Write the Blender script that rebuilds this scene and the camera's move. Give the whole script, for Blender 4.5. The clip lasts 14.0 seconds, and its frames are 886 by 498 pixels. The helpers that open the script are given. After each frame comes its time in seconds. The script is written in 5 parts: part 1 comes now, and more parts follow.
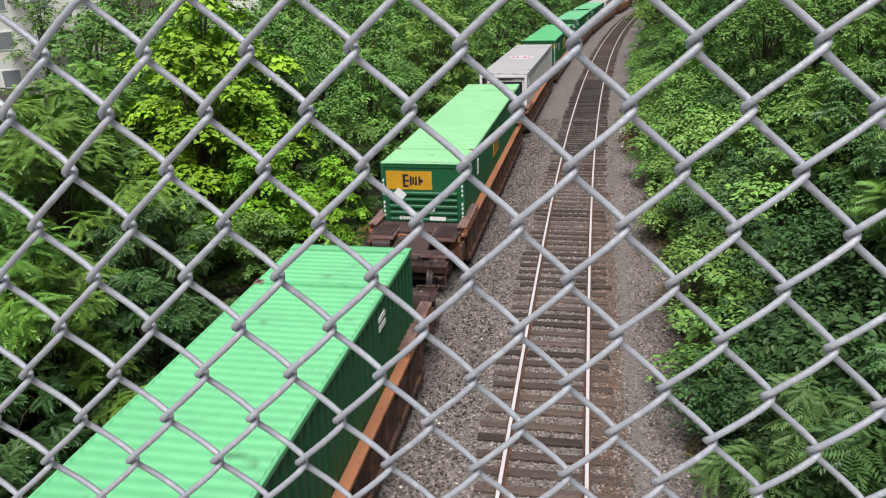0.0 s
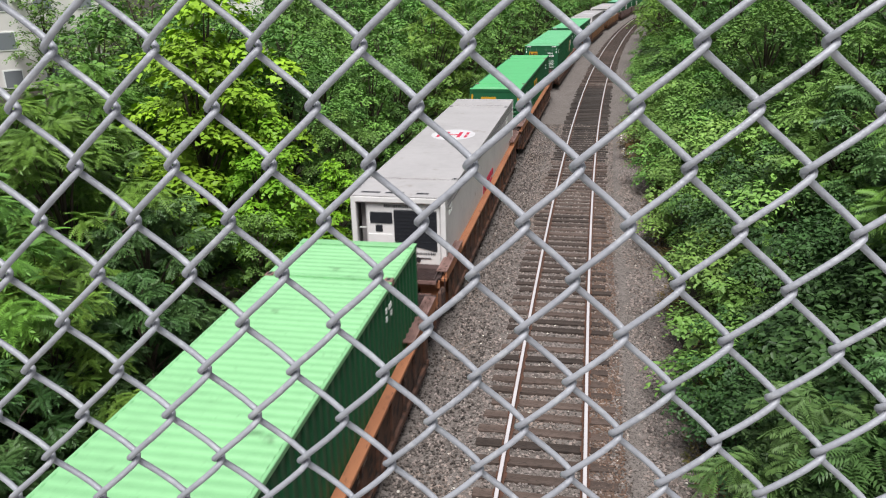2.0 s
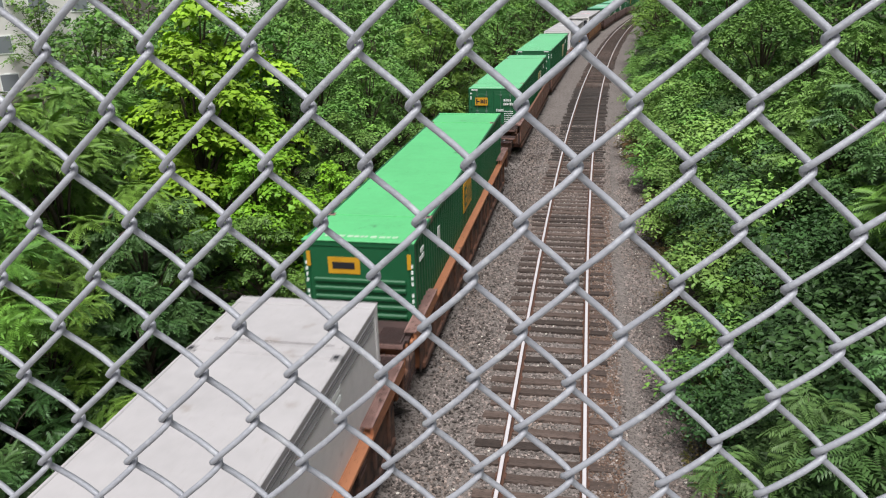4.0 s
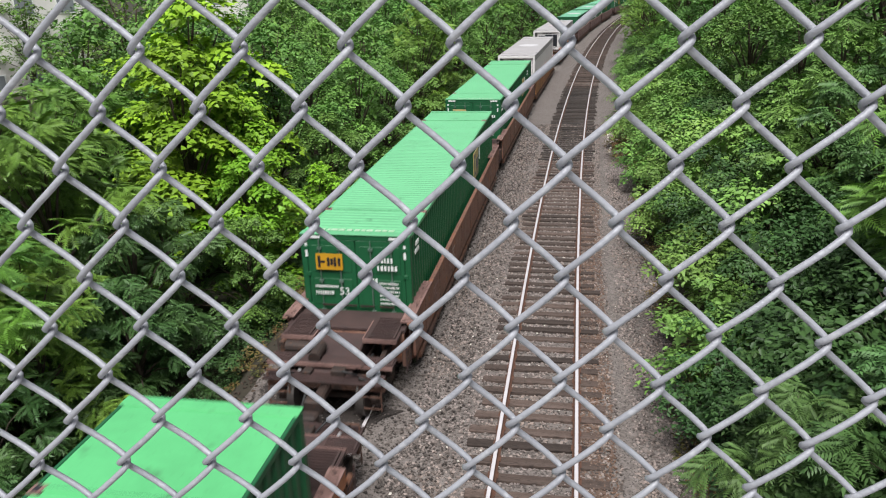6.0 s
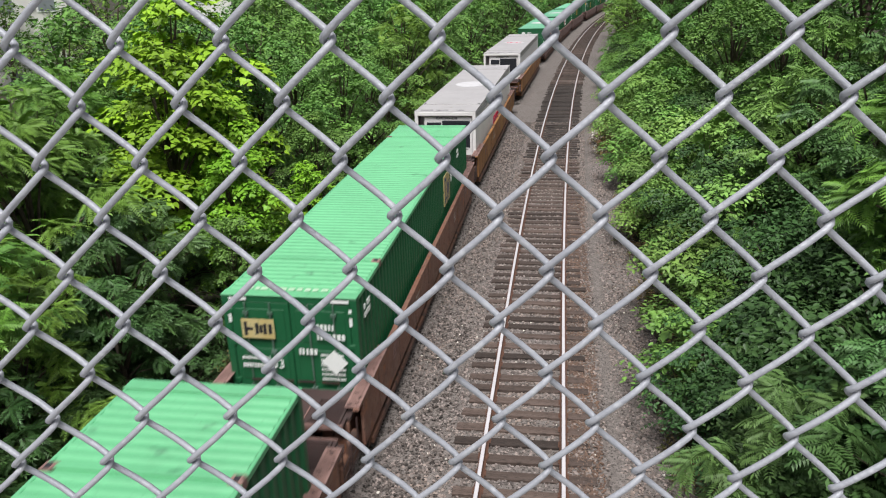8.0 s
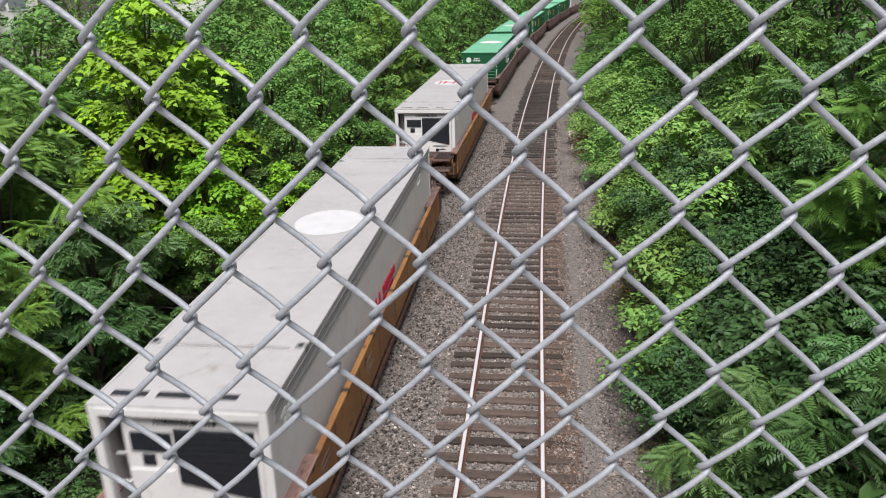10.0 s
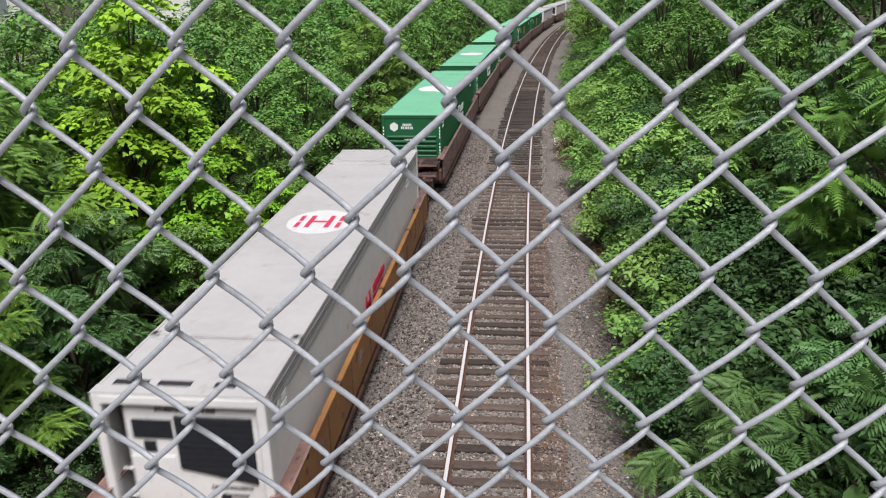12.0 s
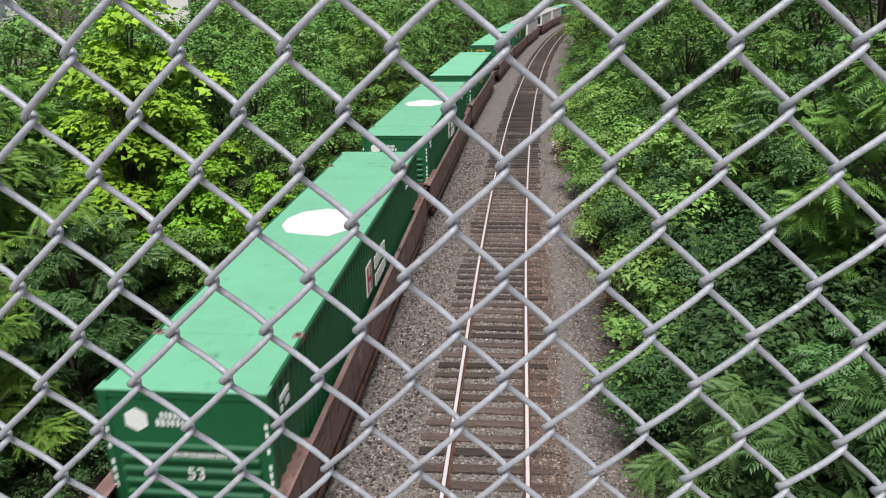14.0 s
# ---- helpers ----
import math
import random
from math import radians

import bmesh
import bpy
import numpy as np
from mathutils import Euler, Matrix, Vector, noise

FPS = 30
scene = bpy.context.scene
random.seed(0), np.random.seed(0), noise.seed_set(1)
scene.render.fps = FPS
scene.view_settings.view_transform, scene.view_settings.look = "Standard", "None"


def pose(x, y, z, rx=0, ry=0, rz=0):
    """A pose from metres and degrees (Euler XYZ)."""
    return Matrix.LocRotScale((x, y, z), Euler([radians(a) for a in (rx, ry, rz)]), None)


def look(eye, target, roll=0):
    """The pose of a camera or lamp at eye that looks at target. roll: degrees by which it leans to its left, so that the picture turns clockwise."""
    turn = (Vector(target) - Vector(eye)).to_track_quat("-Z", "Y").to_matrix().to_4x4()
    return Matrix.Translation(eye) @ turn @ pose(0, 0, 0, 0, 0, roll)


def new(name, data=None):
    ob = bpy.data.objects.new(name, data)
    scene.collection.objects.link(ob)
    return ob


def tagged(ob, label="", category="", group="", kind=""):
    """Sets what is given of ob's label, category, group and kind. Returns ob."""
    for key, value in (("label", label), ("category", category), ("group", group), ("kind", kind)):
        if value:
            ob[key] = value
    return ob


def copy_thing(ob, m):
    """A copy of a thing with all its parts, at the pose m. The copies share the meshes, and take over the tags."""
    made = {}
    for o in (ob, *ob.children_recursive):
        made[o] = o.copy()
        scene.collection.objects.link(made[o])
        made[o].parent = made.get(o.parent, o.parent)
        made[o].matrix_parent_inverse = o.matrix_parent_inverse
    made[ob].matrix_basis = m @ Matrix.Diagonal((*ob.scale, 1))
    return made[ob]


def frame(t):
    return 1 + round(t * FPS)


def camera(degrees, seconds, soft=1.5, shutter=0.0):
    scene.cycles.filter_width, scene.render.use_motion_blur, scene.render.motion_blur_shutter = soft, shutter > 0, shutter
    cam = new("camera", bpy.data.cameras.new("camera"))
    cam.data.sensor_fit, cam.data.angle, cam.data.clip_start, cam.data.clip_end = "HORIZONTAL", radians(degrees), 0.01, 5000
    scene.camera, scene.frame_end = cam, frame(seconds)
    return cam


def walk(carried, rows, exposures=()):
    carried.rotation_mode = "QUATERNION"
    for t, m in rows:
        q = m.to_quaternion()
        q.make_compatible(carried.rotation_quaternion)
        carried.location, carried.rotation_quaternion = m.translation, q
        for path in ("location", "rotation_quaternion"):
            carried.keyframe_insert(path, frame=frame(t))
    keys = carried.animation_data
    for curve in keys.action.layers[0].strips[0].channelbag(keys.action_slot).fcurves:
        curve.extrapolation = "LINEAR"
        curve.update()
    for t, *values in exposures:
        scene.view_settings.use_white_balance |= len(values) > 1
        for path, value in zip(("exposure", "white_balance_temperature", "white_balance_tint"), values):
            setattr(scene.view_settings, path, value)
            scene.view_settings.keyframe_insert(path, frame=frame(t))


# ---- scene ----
cam = camera(61.0, 14.0, soft=1.1, shutter=0.25)

# seconds, eye x, y, z, turn to the left, tilt up, roll (degrees)
PATH = [
    (0.0, 0.0013, -0.0010, 8.5068, 11.175, -20.474, -1.897),
    (0.5, -0.0001, 0.0006, 8.5057, 11.321, -20.437, -1.696),
    (1.0, -0.0004, 0.0011, 8.5042, 11.269, -20.340, -1.507),
    (1.5, 0.0000, 0.0000, 8.5037, 11.141, -20.198, -1.342),
    (2.0, -0.0026, -0.0024, 8.5019, 11.144, -20.124, -1.322),
    (2.5, -0.0063, -0.0013, 8.5026, 11.186, -20.060, -1.362),
    (3.0, -0.0049, 0.0009, 8.5019, 11.165, -20.068, -1.461),
    (5.5, -0.0026, -0.0012, 8.5001, 10.478, -20.024, -1.766),
    (6.0, -0.0026, -0.0035, 8.5008, 10.224, -20.051, -1.775),
    (6.5, -0.0021, -0.0002, 8.4999, 10.024, -20.079, -1.756),
    (7.0, -0.0019, 0.0011, 8.4992, 9.747, -20.146, -1.789),
    (7.5, -0.0010, -0.0009, 8.4988, 9.445, -20.172, -1.834),
    (8.0, -0.0019, -0.0028, 8.4975, 9.104, -20.214, -1.817),
    (10.5, 0.0037, -0.0104, 8.4957, 6.999, -20.248, -1.495),
    (11.0, 0.0040, -0.0080, 8.4971, 6.718, -20.093, -1.429),
    (11.5, 0.0035, -0.0076, 8.4960, 6.442, -19.947, -1.356),
    (12.0, 0.0044, -0.0101, 8.4971, 6.202, -19.790, -1.246),
    (12.5, 0.0035, -0.0107, 8.4969, 6.095, -19.705, -1.191),
    (13.0, 0.0038, -0.0092, 8.4978, 6.012, -19.610, -1.164),
    (13.5, 0.0036, -0.0099, 8.4991, 5.978, -19.546, -1.205),
    (14.0, 0.0035, -0.0103, 8.4995, 6.069, -19.537, -1.249),
]


def view(x, y, z, yaw, tilt, roll):
    a, b = radians(yaw), radians(tilt)
    ahead = Vector((-math.sin(a) * math.cos(b), math.cos(a) * math.cos(b), math.sin(b)))
    eye = Vector((x, y, z))
    return look(eye, eye + ahead, roll)


walk(cam, [(r[0], view(*r[1:])) for r in PATH])

# ---- world and light: a bright, thinly overcast day ----
SUN_EL, SUN_AZ = radians(63), radians(175)
world = bpy.data.worlds.new("world")
scene.world = world
world.use_nodes = True
wt = world.node_tree
sky = wt.nodes.new("ShaderNodeTexSky")
sky.sky_type, sky.sun_disc = "NISHITA", False
sky.sun_elevation, sky.sun_rotation = SUN_EL, SUN_AZ
sky.air_density, sky.dust_density, sky.ozone_density = 1.0, 4.0, 1.0
haze = wt.nodes.new("ShaderNodeMixRGB")
haze.inputs[0].default_value = 0.65
haze.inputs[2].default_value = (8.4, 8.6, 9.0, 1)
wt.links.new(sky.outputs[0], haze.inputs[1])
wt.links.new(haze.outputs[0], wt.nodes["Background"].inputs[0])
wt.nodes["Background"].inputs[1].default_value = 0.042
sun_data = bpy.data.lights.new("sun", "SUN")
sun_data.energy, sun_data.angle, sun_data.color = 4.3, radians(32), (1.0, 0.985, 0.97)
sun = new("sun", sun_data)
sun_dir = Vector((math.sin(SUN_AZ) * math.cos(SUN_EL), math.cos(SUN_AZ) * math.cos(SUN_EL), math.sin(SUN_EL)))
sun.matrix_world = look(sun_dir * 60, (0, 0, 0))
scene.view_settings.exposure = 0.28


# ---- materials ----
def material(name, base, rough=0.6, metal=0.0, vary=(), spots=(), bump=0.0, bump_scale=40.0, island=0.0, objrand=0.0,
             coords="Object", translucent=0.0, hue=0.0, tone=0.0, stretch=(1, 1, 1), spec=0.5):
    """vary: (scale, colour, amount) large soft patches; spots: (scale, colour, low, high) sharp stains."""
    m = bpy.data.materials.new(name)
    m.use_nodes = True
    t = m.node_tree
    n, ln = t.nodes, t.links
    p = n["Principled BSDF"]
    p.inputs["Roughness"].default_value, p.inputs["Metallic"].default_value = rough, metal
    p.inputs["Specular IOR Level"].default_value = spec
    co = n.new("ShaderNodeTexCoord")
    mp = n.new("ShaderNodeMapping")
    mp.inputs["Scale"].default_value = stretch
    ln.new(co.outputs[coords], mp.inputs[0])
    src = n.new("ShaderNodeRGB")
    src.outputs[0].default_value = (*base, 1)
    col = src.outputs[0]

    def noise_tex(scale, detail=6):
        k = n.new("ShaderNodeTexNoise")
        k.inputs["Scale"].default_value, k.inputs["Detail"].default_value = scale, detail
        ln.new(mp.outputs[0], k.inputs["Vector"])
        return k

    def mix(fac, a, colour):
        x = n.new("ShaderNodeMixRGB")
        ln.new(fac, x.inputs[0])
        ln.new(a, x.inputs[1])
        x.inputs[2].default_value = (*colour, 1)
        return x.outputs[0]

    for scale, colour, amount in vary:
        k = noise_tex(scale)
        r = n.new("ShaderNodeMapRange")
        r.inputs[1].default_value, r.inputs[2].default_value, r.inputs[4].default_value = 0.35, 0.68, amount
        ln.new(k.outputs[0], r.inputs[0])
        col = mix(r.outputs[0], col, colour)
    for scale, colour, low, high in spots:
        k = noise_tex(scale, 10)
        r = n.new("ShaderNodeMapRange")
        r.inputs[1].default_value, r.inputs[2].default_value = low, high
        ln.new(k.outputs[0], r.inputs[0])
        col = mix(r.outputs[0], col, colour)
    if island or objrand or hue:
        hs = n.new("ShaderNodeHueSaturation")
        ln.new(col, hs.inputs["Color"])
        if island:
            geo = n.new("ShaderNodeNewGeometry")
            rnd = geo.outputs["Random Per Island"]
            amount = island
        else:
            info = n.new("ShaderNodeObjectInfo")
            rnd, amount = info.outputs["Random"], objrand
        r = n.new("ShaderNodeMapRange")
        r.inputs[3].default_value, r.inputs[4].default_value = 1 - amount, 1 + amount
        ln.new(rnd, r.inputs[0])
        ln.new(r.outputs[0], hs.inputs["Value"])
        if hue:
            info = n.new("ShaderNodeObjectInfo")
            r2 = n.new("ShaderNodeMapRange")
            r2.inputs[3].default_value, r2.inputs[4].default_value = 0.5 - hue, 0.5 + hue
            ln.new(info.outputs["Random"], r2.inputs[0])
            ln.new(r2.outputs[0], hs.inputs["Hue"])
        if tone:
            wn = n.new("ShaderNodeTexWhiteNoise")
            wn.noise_dimensions = "1D"
            r3, mu = n.new("ShaderNodeMapRange"), n.new("ShaderNodeMath")
            r3.inputs[3].default_value, r3.inputs[4].default_value, mu.operation = 1 - tone, 1 + tone, "MULTIPLY"
            ln.new(n.new("ShaderNodeObjectInfo").outputs["Random"], wn.inputs["W"])
            ln.new(wn.outputs["Value"], r3.inputs[0])
            ln.new(r.outputs[0], mu.inputs[0])
            ln.new(r3.outputs[0], mu.inputs[1])
            ln.new(mu.outputs[0], hs.inputs["Value"])
        col = hs.outputs[0]
    ln.new(col, p.inputs["Base Color"])
    if bump:
        k = noise_tex(bump_scale, 8)
        b = n.new("ShaderNodeBump")
        b.inputs["Strength"].default_value, b.inputs["Distance"].default_value = bump, 0.02
        ln.new(k.outputs[0], b.inputs["Height"])
        ln.new(b.outputs[0], p.inputs["Normal"])
    if translucent:
        tr = n.new("ShaderNodeBsdfTranslucent")
        ln.new(col, tr.inputs[0])
        ms = n.new("ShaderNodeMixShader")
        ms.inputs[0].default_value = translucent
        ln.new(p.outputs[0], ms.inputs[1])
        ln.new(tr.outputs[0], ms.inputs[2])
        ln.new(ms.outputs[0], n["Material Output"].inputs[0])
    return m


M = {
    "wire": material("zinc_wire", (0.355, 0.365, 0.405), 0.52, 0.12, vary=[(30, (0.265, 0.272, 0.305), 0.7)], spots=[(90, (0.41, 0.42, 0.45), 0.56, 0.7)], bump=0.15, bump_scale=260),
    "concrete": material("concrete", (0.38, 0.37, 0.35), 0.9, vary=[(1.5, (0.28, 0.27, 0.25), 0.6)], spots=[(14, (0.2, 0.2, 0.19), 0.6, 0.75)], bump=0.4),
    "ballast": material("ballast", (0.135, 0.115, 0.107), 0.95, vary=[(0.6, (0.10, 0.082, 0.073), 0.7), (9, (0.26, 0.23, 0.215), 0.6)], spots=[(26, (0.04, 0.035, 0.03), 0.52, 0.64)], bump=1.0, bump_scale=22),
    "stone": material("ballast_stone", (0.205, 0.173, 0.162), 0.9, vary=[(0.5, (0.19, 0.145, 0.12), 0.7)], island=0.72, bump=0.3, bump_scale=60),
    "pale_stone": material("pale_stone", (0.55, 0.52, 0.47), 0.85, vary=[(8, (0.4, 0.36, 0.3), 0.6)], island=0.25),
    "soil": material("soil", (0.035, 0.028, 0.02), 1.0, vary=[(0.4, (0.02, 0.03, 0.011), 0.8), (5, (0.055, 0.043, 0.03), 0.5)], bump=0.8, bump_scale=9),
    # ballast stone with the train's shade mixed into its tone
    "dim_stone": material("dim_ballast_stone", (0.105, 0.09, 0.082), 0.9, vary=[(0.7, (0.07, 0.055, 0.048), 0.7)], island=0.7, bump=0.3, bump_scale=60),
    "litter": material("brown_litter", (0.075, 0.05, 0.036), 0.95, vary=[(1.0, (0.045, 0.035, 0.026), 0.8)], island=0.6),
    # oil between the rails, and the painted shade under the train
    "stain": material("oily_stain_and_shade", (0.028, 0.022, 0.02), 0.75, vary=[(3, (0.05, 0.04, 0.035), 0.7)], spots=[(20, (0.12, 0.105, 0.095), 0.6, 0.7)], bump=0.9, bump_scale=24),
    "rust_stain": material("rusty_gravel", (0.165, 0.10, 0.07), 0.95, vary=[(1.2, (0.12, 0.085, 0.07), 0.9)], spots=[(18, (0.05, 0.035, 0.03), 0.55, 0.66), (25, (0.33, 0.24, 0.18), 0.6, 0.7)], bump=0.9, bump_scale=24),
    "tie": material("weathered_tie", (0.066, 0.045, 0.037), 0.9, vary=[(3, (0.125, 0.093, 0.08), 0.5)], spots=[(30, (0.03, 0.022, 0.018), 0.5, 0.68)], objrand=0.5, bump=0.6, bump_scale=30, stretch=(0.25, 2, 1)),
    "oil_tie": material("oil_soaked_tie", (0.03, 0.023, 0.02), 0.8, vary=[(3, (0.055, 0.042, 0.036), 0.6)], objrand=0.4, bump=0.6, bump_scale=30),
    "rail_top": material("polished_rail", (0.64, 0.61, 0.63), 0.38, 0.15, vary=[(2, (0.52, 0.48, 0.5), 0.5)]),
    "rail_side": material("rusty_rail", (0.12, 0.055, 0.035), 0.85, vary=[(6, (0.07, 0.035, 0.025), 0.7)], bump=0.3),
    "steel": material("dark_steel", (0.035, 0.028, 0.026), 0.7, 0.3, vary=[(4, (0.075, 0.045, 0.035), 0.7)], spots=[(12, (0.11, 0.05, 0.03), 0.6, 0.72)], bump=0.3),
    "rod": material("galvanised_rod", (0.14, 0.2, 0.17), 0.55, 0.2, vary=[(3, (0.05, 0.12, 0.07), 0.8)]),
    "tread": material("wheel_tread", (0.09, 0.08, 0.075), 0.5, 0.6),
    "rubber": material("rubber_hose", (0.015, 0.015, 0.016), 0.6),
    "dark": material("dark_mesh", (0.012, 0.014, 0.02), 0.55, vary=[(9, (0.025, 0.027, 0.033), 0.6)]),
    "faded_yellow": material("faded_yellow_paint", (0.55, 0.47, 0.24), 0.6, vary=[(3, (0.5, 0.38, 0.12), 0.7)], spots=[(14, (0.05, 0.14, 0.06), 0.6, 0.7)]),
    "ink": material("dark_blue_paint", (0.02, 0.03, 0.09), 0.5, vary=[(4, (0.05, 0.08, 0.2), 0.6)]),
    "yellow": material("yellow_panel", (0.62, 0.33, 0.02), 0.5, vary=[(3, (0.5, 0.25, 0.015), 0.6)], spots=[(20, (0.35, 0.2, 0.03), 0.64, 0.74)]),
    "patch": material("white_patch", (0.6, 0.6, 0.6), 0.6, vary=[(2.5, (0.56, 0.55, 0.55), 0.6)], spots=[(9, (0.45, 0.44, 0.43), 0.64, 0.77)]),
    "dull_patch": material("clean_white_patch", (0.57, 0.56, 0.58), 0.6, vary=[(2.5, (0.48, 0.47, 0.48), 0.7)]),
    "worn_mark": material("worn_white_mark", (0.42, 0.58, 0.42), 0.6, vary=[(6, (0.25, 0.48, 0.28), 0.9)]),
    "black": material("black_mark", (0.02, 0.02, 0.025), 0.5),
    "white_mark": material("white_mark", (0.78, 0.8, 0.78), 0.55, spots=[(25, (0.5, 0.55, 0.5), 0.6, 0.72)]),
    "red_mark": material("red_mark", (0.55, 0.02, 0.07), 0.5, vary=[(6, (0.42, 0.03, 0.07), 0.5)]),
    "bark": material("bark", (0.07, 0.05, 0.035), 0.95, vary=[(6, (0.11, 0.09, 0.07), 0.6)], bump=0.8, bump_scale=25),
    "roof_felt": material("roof_felt", (0.3, 0.3, 0.31), 0.9, vary=[(2, (0.22, 0.22, 0.23), 0.6)]),
    "stucco": material("pale_wall", (0.75, 0.73, 0.7), 0.85, vary=[(0.8, (0.62, 0.6, 0.58), 0.6)], bump=0.2),
    "pane": material("window_pane", (0.22, 0.24, 0.26), 0.12),
}


def paint(name, base, dirt, rust=0.66):
    return material(name, base, 0.5, vary=[(0.7, tuple(c * 0.82 for c in base), 0.7), (5, tuple(c * 1.08 for c in base), 0.5)],
                    spots=[(2.2, dirt, rust, rust + 0.14), (16, tuple(0.5 * (a + b) for a, b in zip(base, dirt)), 0.62, 0.76)], bump=0.06, bump_scale=8)


PAINT = {
    # roof greens: faded paint, with the sky's glare worked into the colour
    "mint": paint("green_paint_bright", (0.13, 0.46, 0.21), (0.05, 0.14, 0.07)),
    "lime": paint("green_paint_faded_glare", (0.225, 0.50, 0.24), (0.07, 0.16, 0.07)),
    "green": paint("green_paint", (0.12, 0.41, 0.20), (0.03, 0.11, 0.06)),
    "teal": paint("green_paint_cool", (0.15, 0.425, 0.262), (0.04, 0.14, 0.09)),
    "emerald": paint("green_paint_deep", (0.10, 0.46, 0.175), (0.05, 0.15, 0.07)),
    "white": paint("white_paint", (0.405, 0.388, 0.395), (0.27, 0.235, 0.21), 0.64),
    # cleaner than the roof, and whitened further in place of side light
    "side_white": paint("white_side_paint", (0.76, 0.74, 0.74), (0.42, 0.38, 0.35), 0.66),
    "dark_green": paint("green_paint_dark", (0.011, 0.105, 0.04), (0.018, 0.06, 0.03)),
}
RUST = {
    "amber": material("amber_car_paint", (0.33, 0.155, 0.05), 0.75, vary=[(0.9, (0.2, 0.085, 0.035), 0.8)], spots=[(3, (0.10, 0.045, 0.03), 0.6, 0.7), (12, (0.06, 0.03, 0.022), 0.62, 0.74)], bump=0.2),
    "orange": material("orange_car_paint", (0.40, 0.165, 0.08), 0.75, vary=[(0.9, (0.30, 0.115, 0.055), 0.8)], spots=[(3, (0.14, 0.06, 0.04), 0.62, 0.72), (14, (0.06, 0.03, 0.022), 0.6, 0.72)], bump=0.2),
    "rust": material("rusty_car_paint", (0.215, 0.095, 0.062), 0.8, vary=[(0.9, (0.13, 0.06, 0.045), 0.8), (5, (0.27, 0.17, 0.13), 0.5)], spots=[(3, (0.28, 0.11, 0.05), 0.58, 0.68), (12, (0.05, 0.028, 0.022), 0.58, 0.7)], bump=0.2),
    "mauve": material("brown_car_paint", (0.108, 0.054, 0.047), 0.75, vary=[(0.9, (0.072, 0.036, 0.032), 0.8)], spots=[(3, (0.173, 0.108, 0.094), 0.6, 0.7), (12, (0.036, 0.020, 0.018), 0.58, 0.7)], bump=0.2),
    "deck": material("brown_deck", (0.04, 0.023, 0.022), 0.75, vary=[(1.3, (0.075, 0.043, 0.039), 0.8)], spots=[(7, (0.045, 0.03, 0.028), 0.56, 0.68)], bump=0.3),
    # dark rust for sides and low parts, their shade included in the colour
    "shade": material("shaded_rust", (0.10, 0.055, 0.042), 0.85, vary=[(0.9, (0.16, 0.07, 0.04), 0.8)], spots=[(4, (0.04, 0.026, 0.022), 0.5, 0.64)], bump=0.25),
    "pale_mauve": material("weathered_mauve_paint", (0.215, 0.135, 0.125), 0.75, vary=[(0.8, (0.10, 0.045, 0.04), 0.9), (4, (0.27, 0.19, 0.175), 0.6)], spots=[(3, (0.06, 0.03, 0.026), 0.6, 0.68), (16, (0.09, 0.05, 0.045), 0.6, 0.7)], bump=0.2, stretch=(1, 0.5, 1.6)),
    "stencil": material("worn_stencil", (0.36, 0.30, 0.27), 0.7, vary=[(8, (0.16, 0.09, 0.06), 0.9)]),
    "band": material("grey_band", (0.5, 0.485, 0.5), 0.6, vary=[(1.5, (0.42, 0.4, 0.41), 0.7)], spots=[(6, (0.3, 0.28, 0.28), 0.62, 0.72)]),
    "trim": material("grey_trim", (0.2, 0.195, 0.2), 0.6, vary=[(2, (0.28, 0.27, 0.27), 0.7)]),
    "pink": material("faded_grate", (0.26, 0.155, 0.135), 0.8, vary=[(2, (0.15, 0.085, 0.075), 0.9)], spots=[(9, (0.06, 0.035, 0.03), 0.58, 0.68)], bump=0.2),
}


def leaf_mat(name, base, other, rough=0.5, hue=0.014, island=0.22):
    deep = tuple(0.55 * c for c in other)
    return material(name, base, rough, vary=[(0.7, other, 0.9), (1.6, deep, 0.4)], island=island, hue=hue, tone=0.22, translucent=0.06, spec=0.3)


LEAF = {
    "catalpa": leaf_mat("bright_leaf", (0.255, 0.485, 0.028), (0.165, 0.36, 0.028)),
    "locust": leaf_mat("locust_leaf", (0.188, 0.345, 0.048), (0.094, 0.2, 0.040)),
    "maple": leaf_mat("maple_leaf", (0.152, 0.31, 0.060), (0.086, 0.195, 0.046)),
    "sumac": leaf_mat("sumac_leaf", (0.075, 0.158, 0.048), (0.095, 0.185, 0.048)),
    "bramble": leaf_mat("bramble_leaf", (0.067, 0.140, 0.038), (0.036, 0.084, 0.026)),
    "vine": leaf_mat("vine_leaf", (0.20, 0.36, 0.076), (0.125, 0.255, 0.057)),
    "dry": leaf_mat("weed_leaf", (0.186, 0.100, 0.042), (0.098, 0.140, 0.035)),
}

# ---- building helpers ----


def part(name, bm, mat, parent, label=""):
    """Links a bmesh, or a mesh, as one object under a thing or a part."""
    if isinstance(bm, bmesh.types.BMesh):
        me = bpy.data.meshes.new(name)
        bm.to_mesh(me)
        bm.free()
        me.materials.append(mat)
    else:
        me = bm
    ob = new(name, me)
    ob.parent = parent
    if label:
        ob["label"] = label
    if name in ("lettering", "worn_lettering", "stencil", "emblem"):
        ob["kind"] = "stuff"
    return ob


def empty(name, label, category, group="", kind=""):
    ob = new(name)
    ob.empty_display_size = 0.2
    return tagged(ob, label, category, group, kind)


